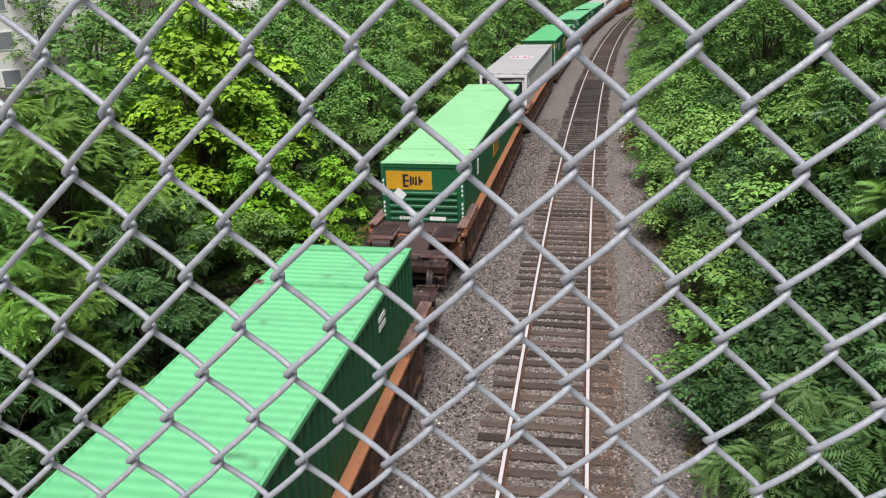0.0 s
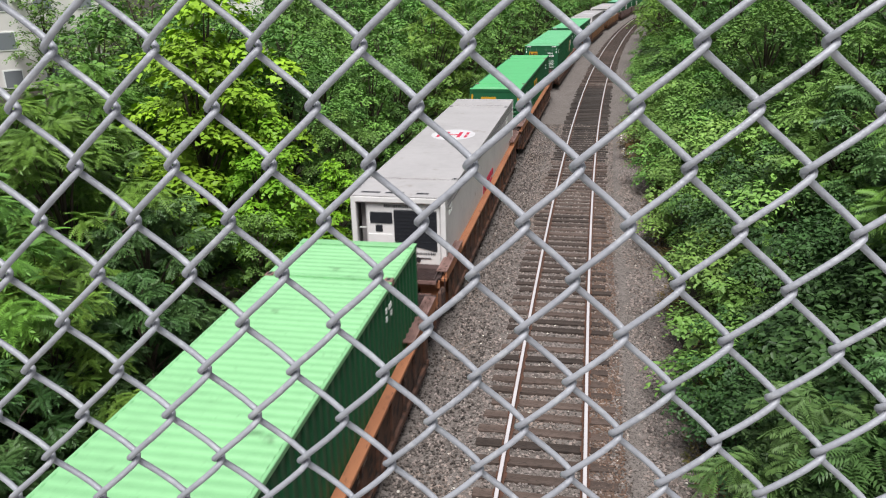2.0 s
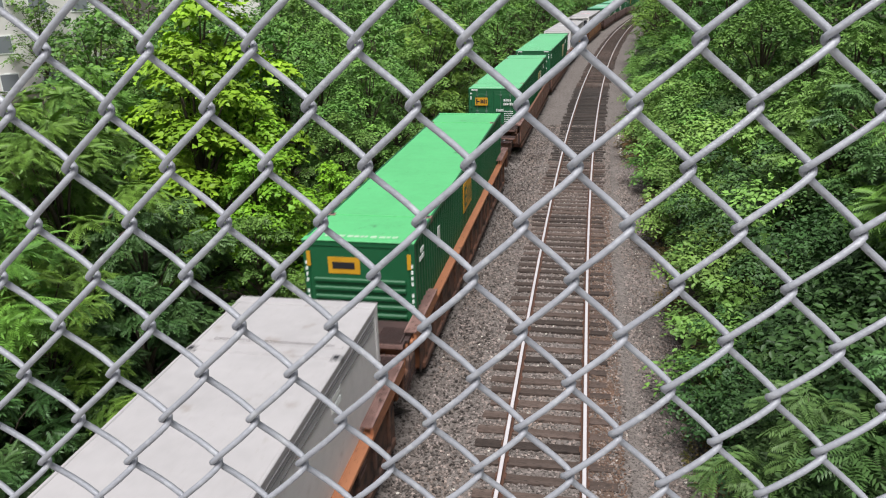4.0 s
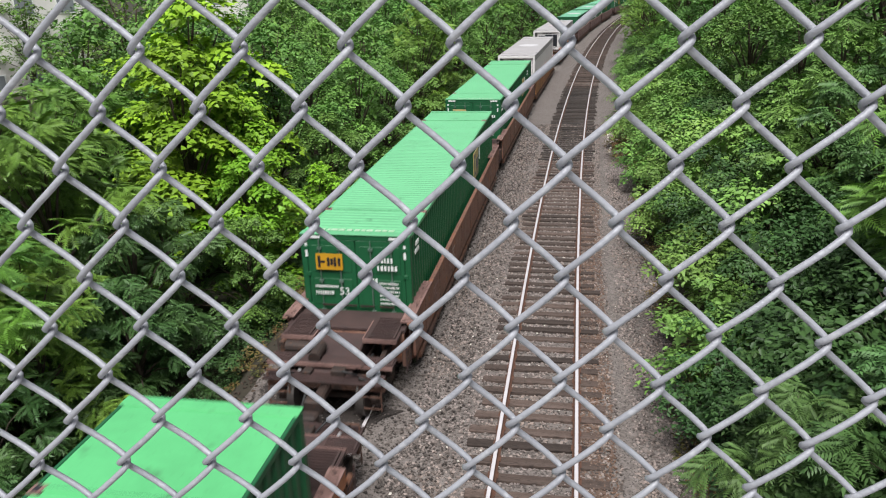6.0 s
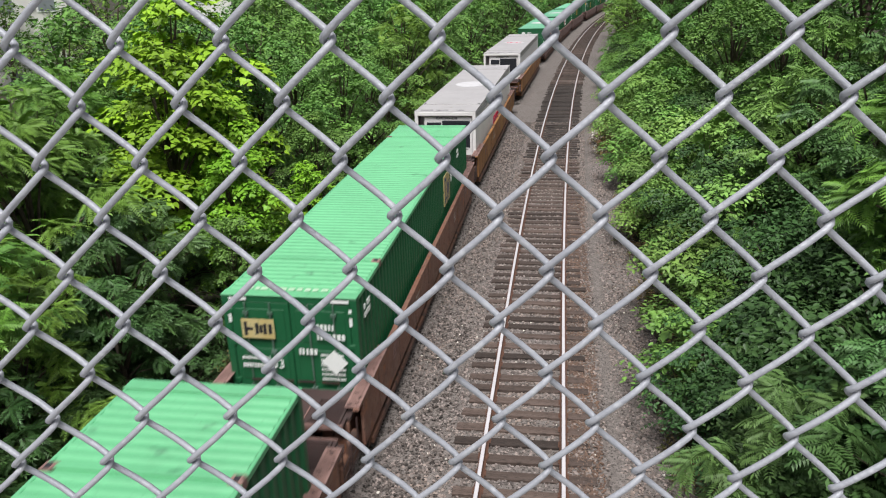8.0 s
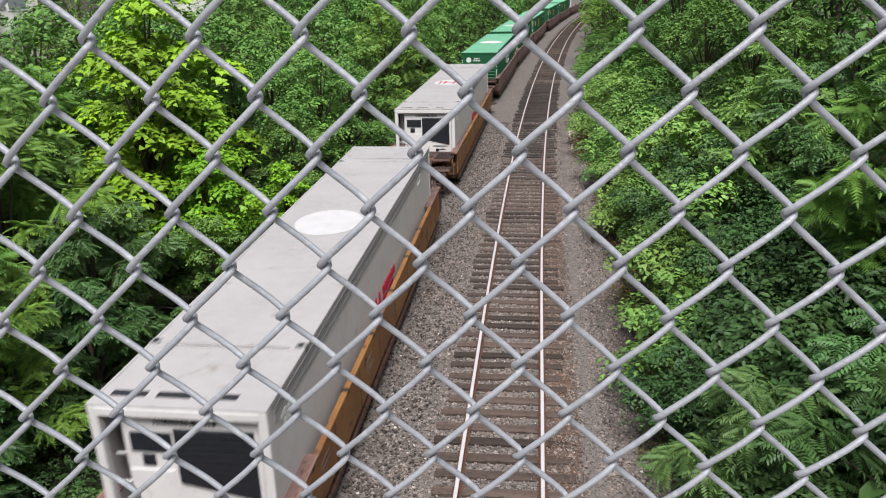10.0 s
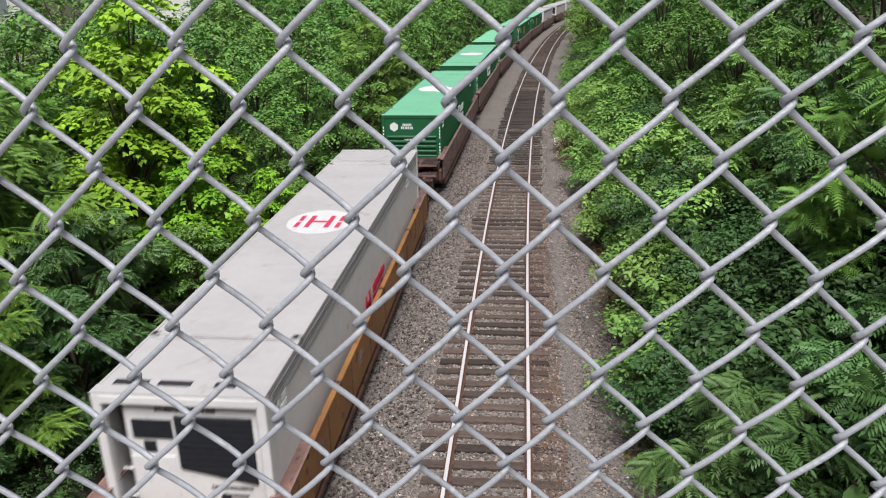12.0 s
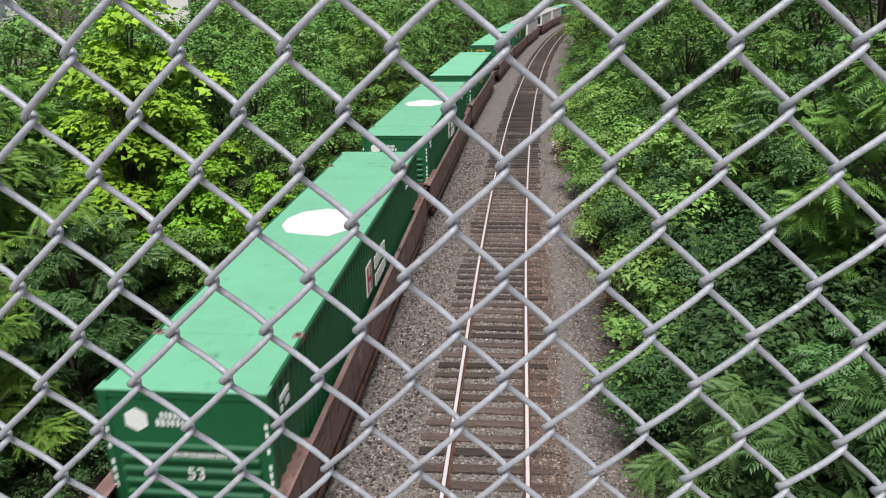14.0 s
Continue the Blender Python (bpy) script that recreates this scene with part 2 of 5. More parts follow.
def box(bm, x0, x1, y0, y1, z0, z1, bevel=0.0):
    g = bmesh.ops.create_cube(bm, size=1.0, matrix=Matrix.Translation(((x0 + x1) / 2, (y0 + y1) / 2, (z0 + z1) / 2)) @ Matrix.Diagonal((x1 - x0, y1 - y0, z1 - z0, 1)))
    if bevel:
        es = {e for v in g["verts"] for e in v.link_edges}
        bmesh.ops.bevel(bm, geom=list(es), offset=bevel, segments=1, affect="EDGES")
    return bm


def boxes(*rows, bevel=0.0):
    bm = bmesh.new()
    for r in rows:
        box(bm, *r, bevel=bevel)
    return bm


def rod(bm, a, b, r, n=8):
    a, b = Vector(a), Vector(b)
    d = b - a
    m = Matrix.Translation((a + b) / 2) @ d.to_track_quat("Z", "Y").to_matrix().to_4x4()
    bmesh.ops.create_cone(bm, cap_ends=True, segments=n, radius1=r, radius2=r, depth=d.length, matrix=m)
    return bm


def mesh_from(name, verts, faces, mat, smooth=False):
    me = bpy.data.meshes.new(name)
    me.from_pydata([tuple(v) for v in verts], [], faces)
    me.materials.append(mat)
    if smooth:
        me.shade_smooth()
    me.update()
    return me


def tube(path, r, n=8, flat=False):
    """Verts and faces of a tube along a list of points."""
    pts = np.array(path, float)
    tan = np.gradient(pts, axis=0)
    tan /= np.linalg.norm(tan, axis=1)[:, None] + 1e-12
    ref = np.array([0.0, 1.0, 0.0]) if not flat else np.array([0.0, 0.0, 1.0])
    a = np.cross(tan, ref)
    a /= np.linalg.norm(a, axis=1)[:, None] + 1e-12
    b = np.cross(tan, a)
    ang = np.linspace(0, 2 * math.pi, n, endpoint=False)
    rr = np.broadcast_to(np.asarray(r, float), (len(pts),))
    v = pts[:, None] + rr[:, None, None] * (np.cos(ang)[None, :, None] * a[:, None] + np.sin(ang)[None, :, None] * b[:, None])
    f = []
    for i in range(len(pts) - 1):
        for j in range(n):
            k = (j + 1) % n
            f.append((i * n + j, i * n + k, (i + 1) * n + k, (i + 1) * n + j))
    f.append(tuple(range(n))[::-1])
    f.append(tuple((len(pts) - 1) * n + j for j in range(n)))
    return v.reshape(-1, 3), f


# ---- the line of the railway: straight, then a wide curve to the right ----
LINE_X, BEND_AT, BEND_R = -0.524, 16.3, 975.0
GAUGE, TRAIN_LAT, TIE_STEP = 1.506, -4.31, 0.512
TRAIN_Z = -0.15


def on_line(s, lat, z=0.0):
    """The place and heading (degrees) s metres along the near track and lat metres to its right."""
    th = max(s - BEND_AT, 0) / BEND_R
    x = (BEND_R * (1 - math.cos(th)) if s > BEND_AT else 0) + lat * math.cos(th)
    y = (BEND_AT + BEND_R * math.sin(th) if s > BEND_AT else s) - lat * math.sin(th)
    return Vector((LINE_X + x, y, z)), -math.degrees(th)


def line_pose(s, lat, z=0.0, turn=0.0):
    p, h = on_line(s, lat)
    return pose(p.x, p.y, z, 0, 0, h + turn)


# ---- ground ----
def lift(s, lat):
    """Height of the ground: a cutting, with a steep bank to the right and a low one to the left."""
    n1 = noise.noise(Vector((s * 0.11, lat * 0.11, 3.1)))
    n2 = noise.noise(Vector((s * 0.5, lat * 0.5, 7.7)))
    if lat > 3.1:
        d = lat - 3.1
        h = -0.42 + 4.6 * (1 - math.exp(-d / 4.6)) + 0.25 * n2 * min(1, d) + 1.0 * n1 * min(1, d / 5)
    elif lat < -7.0:
        d = -7.0 - lat
        h = -0.45 - 0.7 * (1 - math.exp(-d / 2.0)) - 1.1 * math.exp(-(((d - 1.3) / 0.9) ** 2)) + 1.4 * (1 - math.exp(-max(0, d - 6) / 9)) + 0.2 * n2 * min(1, d) + 0.5 * n1 * min(1, d / 5)
    else:
        h = -0.42
    return h


def sheet(name, ss, lats, height, mat):
    verts = [on_line(s, la, height(s, la)) [0] for s in ss for la in lats]
    n = len(lats)
    faces = [(i * n + j, i * n + j + 1, (i + 1) * n + j + 1, (i + 1) * n + j) for i in range(len(ss) - 1) for j in range(n - 1)]
    return mesh_from(name, verts, faces, mat, True)


def build_ground():
    ss = [-900, -400, -150, -60] + [-30 + 1.5 * i for i in range(90)] + [110 + 6 * i for i in range(30)] + [300, 360, 450, 700]
    lats = [-700, -400, -200, -120, -80, -60, -45] + [-36 + 1.2 * i for i in range(24)] + [-7.0, -5, -2, 0, 2.0, 3.1] + [3.4 + 0.8 * i for i in range(30)] + [30, 40, 60, 90, 150, 300, 600]
    ob = new("ground", sheet("ground", ss, lats, lift, M["soil"]))
    tagged(ob, "dark soil ground with low weeds beside the railway cutting", "ground", kind="structure")

    def bed(s, la):
        n = 0.03 * noise.noise(Vector((s * 1.3, la * 1.3, 0)))
        edge = max(0, 0.5 * (la - 2.2), -6.0 - la)
        m = 0.035 * noise.noise(Vector((s * 0.45, la * 0.6, 5)))
        return -0.243 + n + m - 0.25 * edge - (0.06 if -3.1 < la < -1.6 or la > 1.6 else 0)
    ss = [-30 + 0.6 * i for i in range(160)] + [66 + 3 * i for i in range(90)] + [340, 420]
    lats = [-6.75, -6.5, -6.3, -6, -5.4, -4.9, -4.3, -3.8, -3.3, -2.8, -2.3, -1.8, -1.4, -0.9, -0.4, 0, 0.5, 1, 1.5, 2, 2.4, 2.8, 3.1, 3.45, 3.7]
    ob = new("ballast_bed", sheet("ballast_bed", ss, lats, bed, M["ballast"]))
    tagged(ob, "grey-brown crushed stone ballast bed under both tracks", "ballast", kind="structure")
    return bed


bed_height = build_ground()


def rail_profile():
    return [(-0.075, -0.17), (0.075, -0.17), (0.075, -0.158), (0.012, -0.14), (0.010, -0.05), (0.036, -0.038), (0.036, -0.008), (0.028, 0.0),
            (-0.028, 0.0), (-0.036, -0.008), (-0.036, -0.038), (-0.010, -0.05), (-0.012, -0.14), (-0.075, -0.158)]


def rail(lat, z, track):
    ss = [-30 + 2.0 * i for i in range(160)]
    pr = rail_profile()
    n = len(pr)
    verts = [on_line(s, lat + a, z + b)[0] for s in ss for a, b in pr]
    faces = [(i * n + j, (i + 1) * n + j, (i + 1) * n + (j + 1) % n, i * n + (j + 1) % n) for i in range(len(ss) - 1) for j in range(n)]
    me = mesh_from("rail", verts, faces, M["rail_side"])
    me.materials.append(M["rail_top"])
    for p in me.polygons:
        if p.index % n in (6, 7, 8):
            p.material_index = 1
    part("rail", me, None, track, "steel rail with a bright worn head")


def tie_mesh(seed, mat):
    r = random.Random(seed)
    bm = boxes((-1.3, 1.3, -0.115, 0.115, -0.18, 0.0), bevel=0.012)
    for v in bm.verts:
        v.co += Vector((r.uniform(-0.02, 0.02), r.uniform(-0.008, 0.008), r.uniform(-0.008, 0.004)))
    me = bpy.data.meshes.new("tie")
    bm.to_mesh(me)
    bm.free()
    me.materials.append(mat)
    return me


def build_tracks():
    ties = [tie_mesh(i, M["tie"]) for i in range(9)]
    oily = [tie_mesh(20 + i, M["oil_tie"]) for i in range(4)]
    plate = boxes((-0.1, 0.1, -0.09, 0.09, 0, 0.012), (-0.085, -0.06, -0.07, -0.045, 0.01, 0.035), (0.06, 0.085, 0.045, 0.07, 0.01, 0.035))
    pm = bpy.data.meshes.new("tie_plate")
    plate.to_mesh(pm)
    plate.free()
    pm.materials.append(M["rail_side"])
    for lat, z, first, label in ((0.0, 0.0, 5.0, "empty railway track on weathered wooden ties"), (TRAIN_LAT, TRAIN_Z, 1e9, "railway track under the passing train")):
        track = empty("railway_track", label, "railway track", kind="structure")
        rail(lat - GAUGE / 2, z, track)
        rail(lat + GAUGE / 2, z, track)
        r = random.Random(5)
        rest = bmesh.new()
        s = 0.256 - 20.48
        while s < 260:
            m = line_pose(s + r.uniform(-0.03, 0.03), lat + r.uniform(-0.09, 0.09), z - 0.182 + r.uniform(-0.012, 0.006), r.uniform(-1.2, 1.2))
            if first < s < 90:
                ob = part("tie", r.choice(oily if 36.5 < s < 61 else ties), None, track)
                ob.matrix_basis = m
                if s < 42:
                    for side in (-1, 1):
                        o = part("tie_plate", pm, None, track)
                        o.matrix_basis = line_pose(s, lat + side * GAUGE / 2, z - 0.182)
            else:
                bmesh.ops.create_cube(rest, size=1.0, matrix=m @ Matrix.Translation((0, 0, -0.09)) @ Matrix.Diagonal((2.6, 0.23, 0.18, 1)))
            s += TIE_STEP
        ob = part("far_ties", rest, M["tie"], track)
        ob["kind"] = "stuff"


build_tracks()

# ---- the bridge and its chain-link fence, before the camera ----
FENCE_O = Vector((-0.3651, 0.4691, 8.4583))
FENCE_ACROSS = Vector((0.99755, 0.06981, 0.00423))
FENCE_DOWN = Vector((-0.00092, 0.01311, -0.99991))
FENCE_OUT = FENCE_ACROSS.cross(FENCE_DOWN).normalized()
CELL_W, CELL_H, WIRE_R = 0.036, 0.04138, 0.00255
COIL = 0.0058


def slack(c, r):
    """How far the slack mesh is pulled out of its even weave, across and down."""
    u, v = max(-1.25, min(1.25, (c - 7) / 8)), max(-1.25, min(1.25, (r - 4) / 4))
    a = (0.25198 + 0.0011 * v + 0.00013 * v * v + 0.0008 * v**3 + 0.28149 * u - 0.00078 * u * v + 0.00197 * u * v * v + 0.00046 * u * u - 0.00235 * u * u * v + 0.00865 * u**3)
    d = (0.16247 + 0.16442 * v + 0.00134 * v * v - 0.0011 * v**3 - 0.00087 * u + 0.00038 * u * v + 0.00117 * u * v * v + 0.00621 * u * u + 0.00537 * u * u * v + 0.00129 * u**3)
    return a - CELL_W * (7 + 8 * u), d - CELL_H * (4 + 4 * v)


def build_fence():
    fence = empty("chain_link_fence", "grey zinc-coated chain-link fence of diamond mesh on the bridge", "fence")
    c0, c1, r0, r1 = -25, 46, -10, 19
    lap = WIRE_R * 1.3
    for k in range(c0, c1):
        path = []
        for r in range(r0, r1):
            side = 1 if (r + k) % 2 else 0          # which edge the wire touches in this row
            col, nxt = k + side, k + 1 - side
            out = lap if side else -lap
            # a flattened coil: runs down to the left bow out in front, runs down to the right behind
            depth = -COIL if side else COIL
            for f, q, dd in ((0.0, 0.0, 0.0), (0.045, 0.02, 0.42), (0.13, 0.10, 0.74), (0.32, 0.30, 0.94), (0.5, 0.5, 1.0), (0.68, 0.70, 0.94), (0.87, 0.90, 0.74), (0.955, 0.98, 0.42)):
                cc = col + (nxt - col) * q
                rw = r + f
                a, d = slack(cc, rw)
                x = cc * CELL_W + a + out * (1 - 2 * q)
                y = rw * CELL_H + d
                path.append(FENCE_O + FENCE_ACROSS * x + FENCE_DOWN * y + FENCE_OUT * (dd * depth))
        v, f = tube(path, WIRE_R, 8)
        part("wire", mesh_from("wire", v, f, M["wire"], True), None, fence)
    for k in list(range(c0 - 72, c0)) + list(range(c1, c1 + 72)):
        path = []
        for r in range(r0, r1 + 1):
            side = 1 if (r + k) % 2 else 0
            for f, dd in ((0.0, 0.0), (0.5, -1.0 if side else 1.0)):
                cc = k + side + (0 if f == 0 else (0.5 - side))
                a, d = slack(cc, r + f)
                path.append(FENCE_O + FENCE_ACROSS * (cc * CELL_W + a) + FENCE_DOWN * ((r + f) * CELL_H + d) + FENCE_OUT * (dd * COIL))
        v, f = tube(path, WIRE_R, 4)
        part("wire", mesh_from("wire", v, f, M["wire"], True), None, fence)
    top, base = FENCE_O + FENCE_DOWN * (r0 * CELL_H), FENCE_O + FENCE_DOWN * (r1 * CELL_H)
    for z, name in ((top.z - 0.01, "top_rail"), (base.z + 0.02, "bottom_rail")):
        a = FENCE_O + FENCE_ACROSS * (-3.6) + FENCE_OUT * 0.03
        b = FENCE_O + FENCE_ACROSS * 4.35 + FENCE_OUT * 0.03
        a.z, b.z = z, z
        part(name, rod(bmesh.new(), a, b, 0.021, 12), M["wire"], fence)
    for x in (-3.53, -0.93, 1.68, 4.28):
        a = FENCE_O + FENCE_ACROSS * x + FENCE_OUT * 0.035
        bm = bmesh.new()
        rod(bm, (a.x, a.y, 7.0), (a.x, a.y, top.z + 0.05), 0.03, 12)
        part("post", bm, M["wire"], fence)
    bm = boxes((-9, 9, -8, 0.75, 6.35, 7.02), (-9, 9, 0.30, 0.75, 7.02, 7.35), bevel=0.03)
    deck = tagged(new("bridge", bpy.data.meshes.new("bridge")), "plain concrete bridge deck and kerb under the fence", "bridge", kind="structure")
    for x in (-8.6, 7.4):
        box(bm, x, x + 1.2, -7, -1, -1.5, 6.4)
    bm.to_mesh(deck.data)
    bm.free()
    deck.data.materials.append(M["concrete"])


build_fence()

# ---- containers ----
CL, CW, CH = 16.15, 2.6, 2.9
SPEED = 11.4
MOVERS = []          # (thing, place along the train of its middle, height)


def ridged(length, pitch, depth, flat=0.35):
    """A trapezoid wave along a length: places and depths."""
    out, s = [], 0.0
    n = max(1, round(length / pitch))
    p = length / n
    for i in range(n):
        a = i * p
        out += [(a, 0.0), (a + p * flat, 0.0), (a + p * 0.5, -depth), (a + p * (0.5 + flat), -depth)]
    return out + [(length, 0.0)]


def ridged_sheet(name, wave, point, width, mat):
    """point(along, depth, across) gives the place."""
    verts = [point(a, d, w) for a, d in wave for w in width]
    n = len(width)
    faces = [(i * n + j, i * n + j + 1, (i + 1) * n + j + 1, (i + 1) * n + j) for i in range(len(wave) - 1) for j in range(n - 1)]
    return mesh_from(name, verts, faces, mat)


BODY = {}


def shell_meshes(roof, side, smooth):
    key = (roof, side, smooth)
    if key in BODY:
        return BODY[key]
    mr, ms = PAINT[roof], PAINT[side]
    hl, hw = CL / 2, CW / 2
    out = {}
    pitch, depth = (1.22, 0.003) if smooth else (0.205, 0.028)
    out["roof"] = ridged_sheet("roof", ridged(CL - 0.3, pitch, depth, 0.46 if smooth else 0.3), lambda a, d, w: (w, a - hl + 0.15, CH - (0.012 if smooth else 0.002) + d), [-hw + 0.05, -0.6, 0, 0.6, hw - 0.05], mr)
    sp, sd = (0.61, 0.0015) if side == "side_white" else (0.28, 0.036)
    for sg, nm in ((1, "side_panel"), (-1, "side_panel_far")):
        wave = ridged(CL - 0.3, sp, sd, 0.46 if side == "side_white" else 0.32)
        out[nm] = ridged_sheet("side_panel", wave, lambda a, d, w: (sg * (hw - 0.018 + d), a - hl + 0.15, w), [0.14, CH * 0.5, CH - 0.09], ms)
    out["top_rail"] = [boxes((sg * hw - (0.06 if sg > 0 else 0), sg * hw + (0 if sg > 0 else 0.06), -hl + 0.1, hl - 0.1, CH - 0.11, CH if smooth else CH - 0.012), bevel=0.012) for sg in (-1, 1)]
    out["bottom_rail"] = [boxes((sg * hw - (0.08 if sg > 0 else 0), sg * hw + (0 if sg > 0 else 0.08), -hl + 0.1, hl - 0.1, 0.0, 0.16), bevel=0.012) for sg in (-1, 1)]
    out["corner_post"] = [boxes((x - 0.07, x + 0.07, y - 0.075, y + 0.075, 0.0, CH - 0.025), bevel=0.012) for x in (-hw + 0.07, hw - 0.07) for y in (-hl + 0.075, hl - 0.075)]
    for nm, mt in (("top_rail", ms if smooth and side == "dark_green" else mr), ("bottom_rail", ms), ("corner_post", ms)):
        made = []
        for bm in out[nm]:
            me = bpy.data.meshes.new(nm)
            bm.to_mesh(me)
            bm.free()
            me.materials.append(mt)
            made.append(me)
        out[nm] = made
    BODY[key] = out
    return out


def plate(bm, cx, cz, w, h, y, t=0.006):
    return box(bm, cx - w / 2, cx + w / 2, y - t, y, cz - h / 2, cz + h / 2)


def bars(rng, x0, x1, z, h, y):
    """A line of writing too small to read, as plain bars."""
    bm = bmesh.new()
    x = x0
    while x < x1:
        w = rng.uniform(0.5, 1.0) * h * 0.55
        plate(bm, x + w / 2, z, w, h, y)
        x += w + h * rng.uniform(0.18, 0.34)
    return bm


def text(words, size, mat, parent, m, label=""):
    cu = bpy.data.curves.new("lettering", "FONT")
    cu.body, cu.size, cu.extrude, cu.align_x, cu.align_y = words, size, 0.004, "CENTER", "CENTER"
    tmp = new("lettering", cu)
    me = bpy.data.meshes.new_from_object(tmp.evaluated_get(bpy.context.evaluated_depsgraph_get()))
    bpy.data.objects.remove(tmp)
    me.materials.clear()
    me.materials.append(mat)
    ob = part("lettering", me, None, parent, label)
    ob.matrix_basis = m
    return ob


def disc(rx, ry, z0, z1, n=20, jitter=0.0, rng=None):
    bm = bmesh.new()
    lo, hi = [], []
    for i in range(n):
        a = 2 * math.pi * i / n
        k = 1 + (rng.uniform(-jitter, jitter) if rng else 0)
        lo.append(bm.verts.new((rx * k * math.cos(a), ry * k * math.sin(a), z0)))
        hi.append(bm.verts.new((rx * k * math.cos(a), ry * k * math.sin(a), z1)))
    bm.faces.new(hi)
    for i in range(n):
        bm.faces.new((lo[i], lo[(i + 1) % n], hi[(i + 1) % n], hi[i]))
    return bm


def side_marks(th, rng, kind):
    """Marks on the side that faces the free track."""
    x = CW / 2 + 0.002

    def quad(y, z, w, h):
        return (x - 0.02, x + 0.006, y - w / 2, y + w / 2, z - h / 2, z + h / 2)
    for y in (-CL / 2 + 0.55, CL / 2 - 2.6):
        bm = bmesh.new()
        for j in range(2):
            for i in range(4):
                if rng.random() < 0.85:
                    box(bm, *quad(y + 0.11 * i, 2.5 - 0.17 * j, 0.06, 0.1))
        part("lettering", bm, M["white_mark"], th)
    if kind == "yellow":
        bm = boxes(quad(-0.8, 1.98, 1.5, 0.86))
        e = part("emblem", bm, M["yellow"], th, "yellow painted emblem on the ribbed side")
        for y, z, w, h in ((-1.3, 1.98, 0.12, 0.62), (-1.12, 2.24, 0.28, 0.1), (-1.12, 1.98, 0.22, 0.09), (-1.12, 1.72, 0.28, 0.1), (-0.76, 1.92, 0.1, 0.48), (-0.5, 1.92, 0.1, 0.48), (-0.24, 1.92, 0.1, 0.48)):
            part("mark", boxes((x - 0.02, x + 0.009, y - w / 2, y + w / 2, z - h / 2, z + h / 2)), PAINT["dark_green"], e)
        part("patch", boxes(quad(-CL / 2 + 2.7, 2.15, 0.22, 0.5)), M["white_mark"], th)
    if kind == "panel":
        e = part("emblem", boxes(quad(2.95, 1.9, 1.15, 0.95)), M["faded_yellow"], th, "faded yellow panel with dark blue strokes on the side")
        for y, z, w, h in ((2.55, 1.9, 0.08, 0.8), (2.72, 2.22, 0.2, 0.1), (2.72, 1.6, 0.2, 0.08), (2.95, 1.75, 0.1, 0.7), (3.12, 1.85, 0.12, 0.35), (3.3, 1.75, 0.1, 0.7)):
            part("mark", boxes((x - 0.02, x + 0.009, y - w / 2, y + w / 2, z - h / 2, z + h / 2)), M["ink"], e)
        part("patch", boxes(quad(3.95, 2.1, 0.12, 0.5)), M["white_mark"], th)
    if kind == "hex":
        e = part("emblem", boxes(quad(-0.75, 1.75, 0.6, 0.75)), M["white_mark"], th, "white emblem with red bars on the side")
        for y in (-0.92, -0.58):
            part("bar", boxes((x - 0.02, x + 0.009, y - 0.06, y + 0.06, 1.45, 2.05)), M["red_mark"], e)
        part("bar", boxes((x - 0.02, x + 0.0095, -0.9, -0.6, 1.69, 1.81)), M["red_mark"], e)
        for i in range(5):
            part("lettering", boxes(quad(0.1 + 0.3 * i, 1.85, 0.2, rng.uniform(0.28, 0.36))), M["white_mark"], th)
            part("lettering", boxes(quad(0.1 + 0.3 * i, 1.4, 0.2, rng.uniform(0.22, 0.36))), M["white_mark"], th)
    if kind == "red":
        e = part("emblem", boxes(quad(-0.95, 1.2, 0.42, 0.11)), M["red_mark"], th, "red painted emblem on the side")
        for y in (-1.15, -0.75):
            part("bar", boxes(quad(y, 1.2, 0.11, 0.5)), M["red_mark"], e)
        for j in range(2):
            y = -0.35
            while y < 1.15 - 0.3 * j:
                w = rng.uniform(0.07, 0.13)
                part("lettering", boxes(quad(y + w / 2, 1.32 - 0.3 * j, w, rng.uniform(0.16, 0.25))), M["red_mark"], th)
                y += w + 0.06


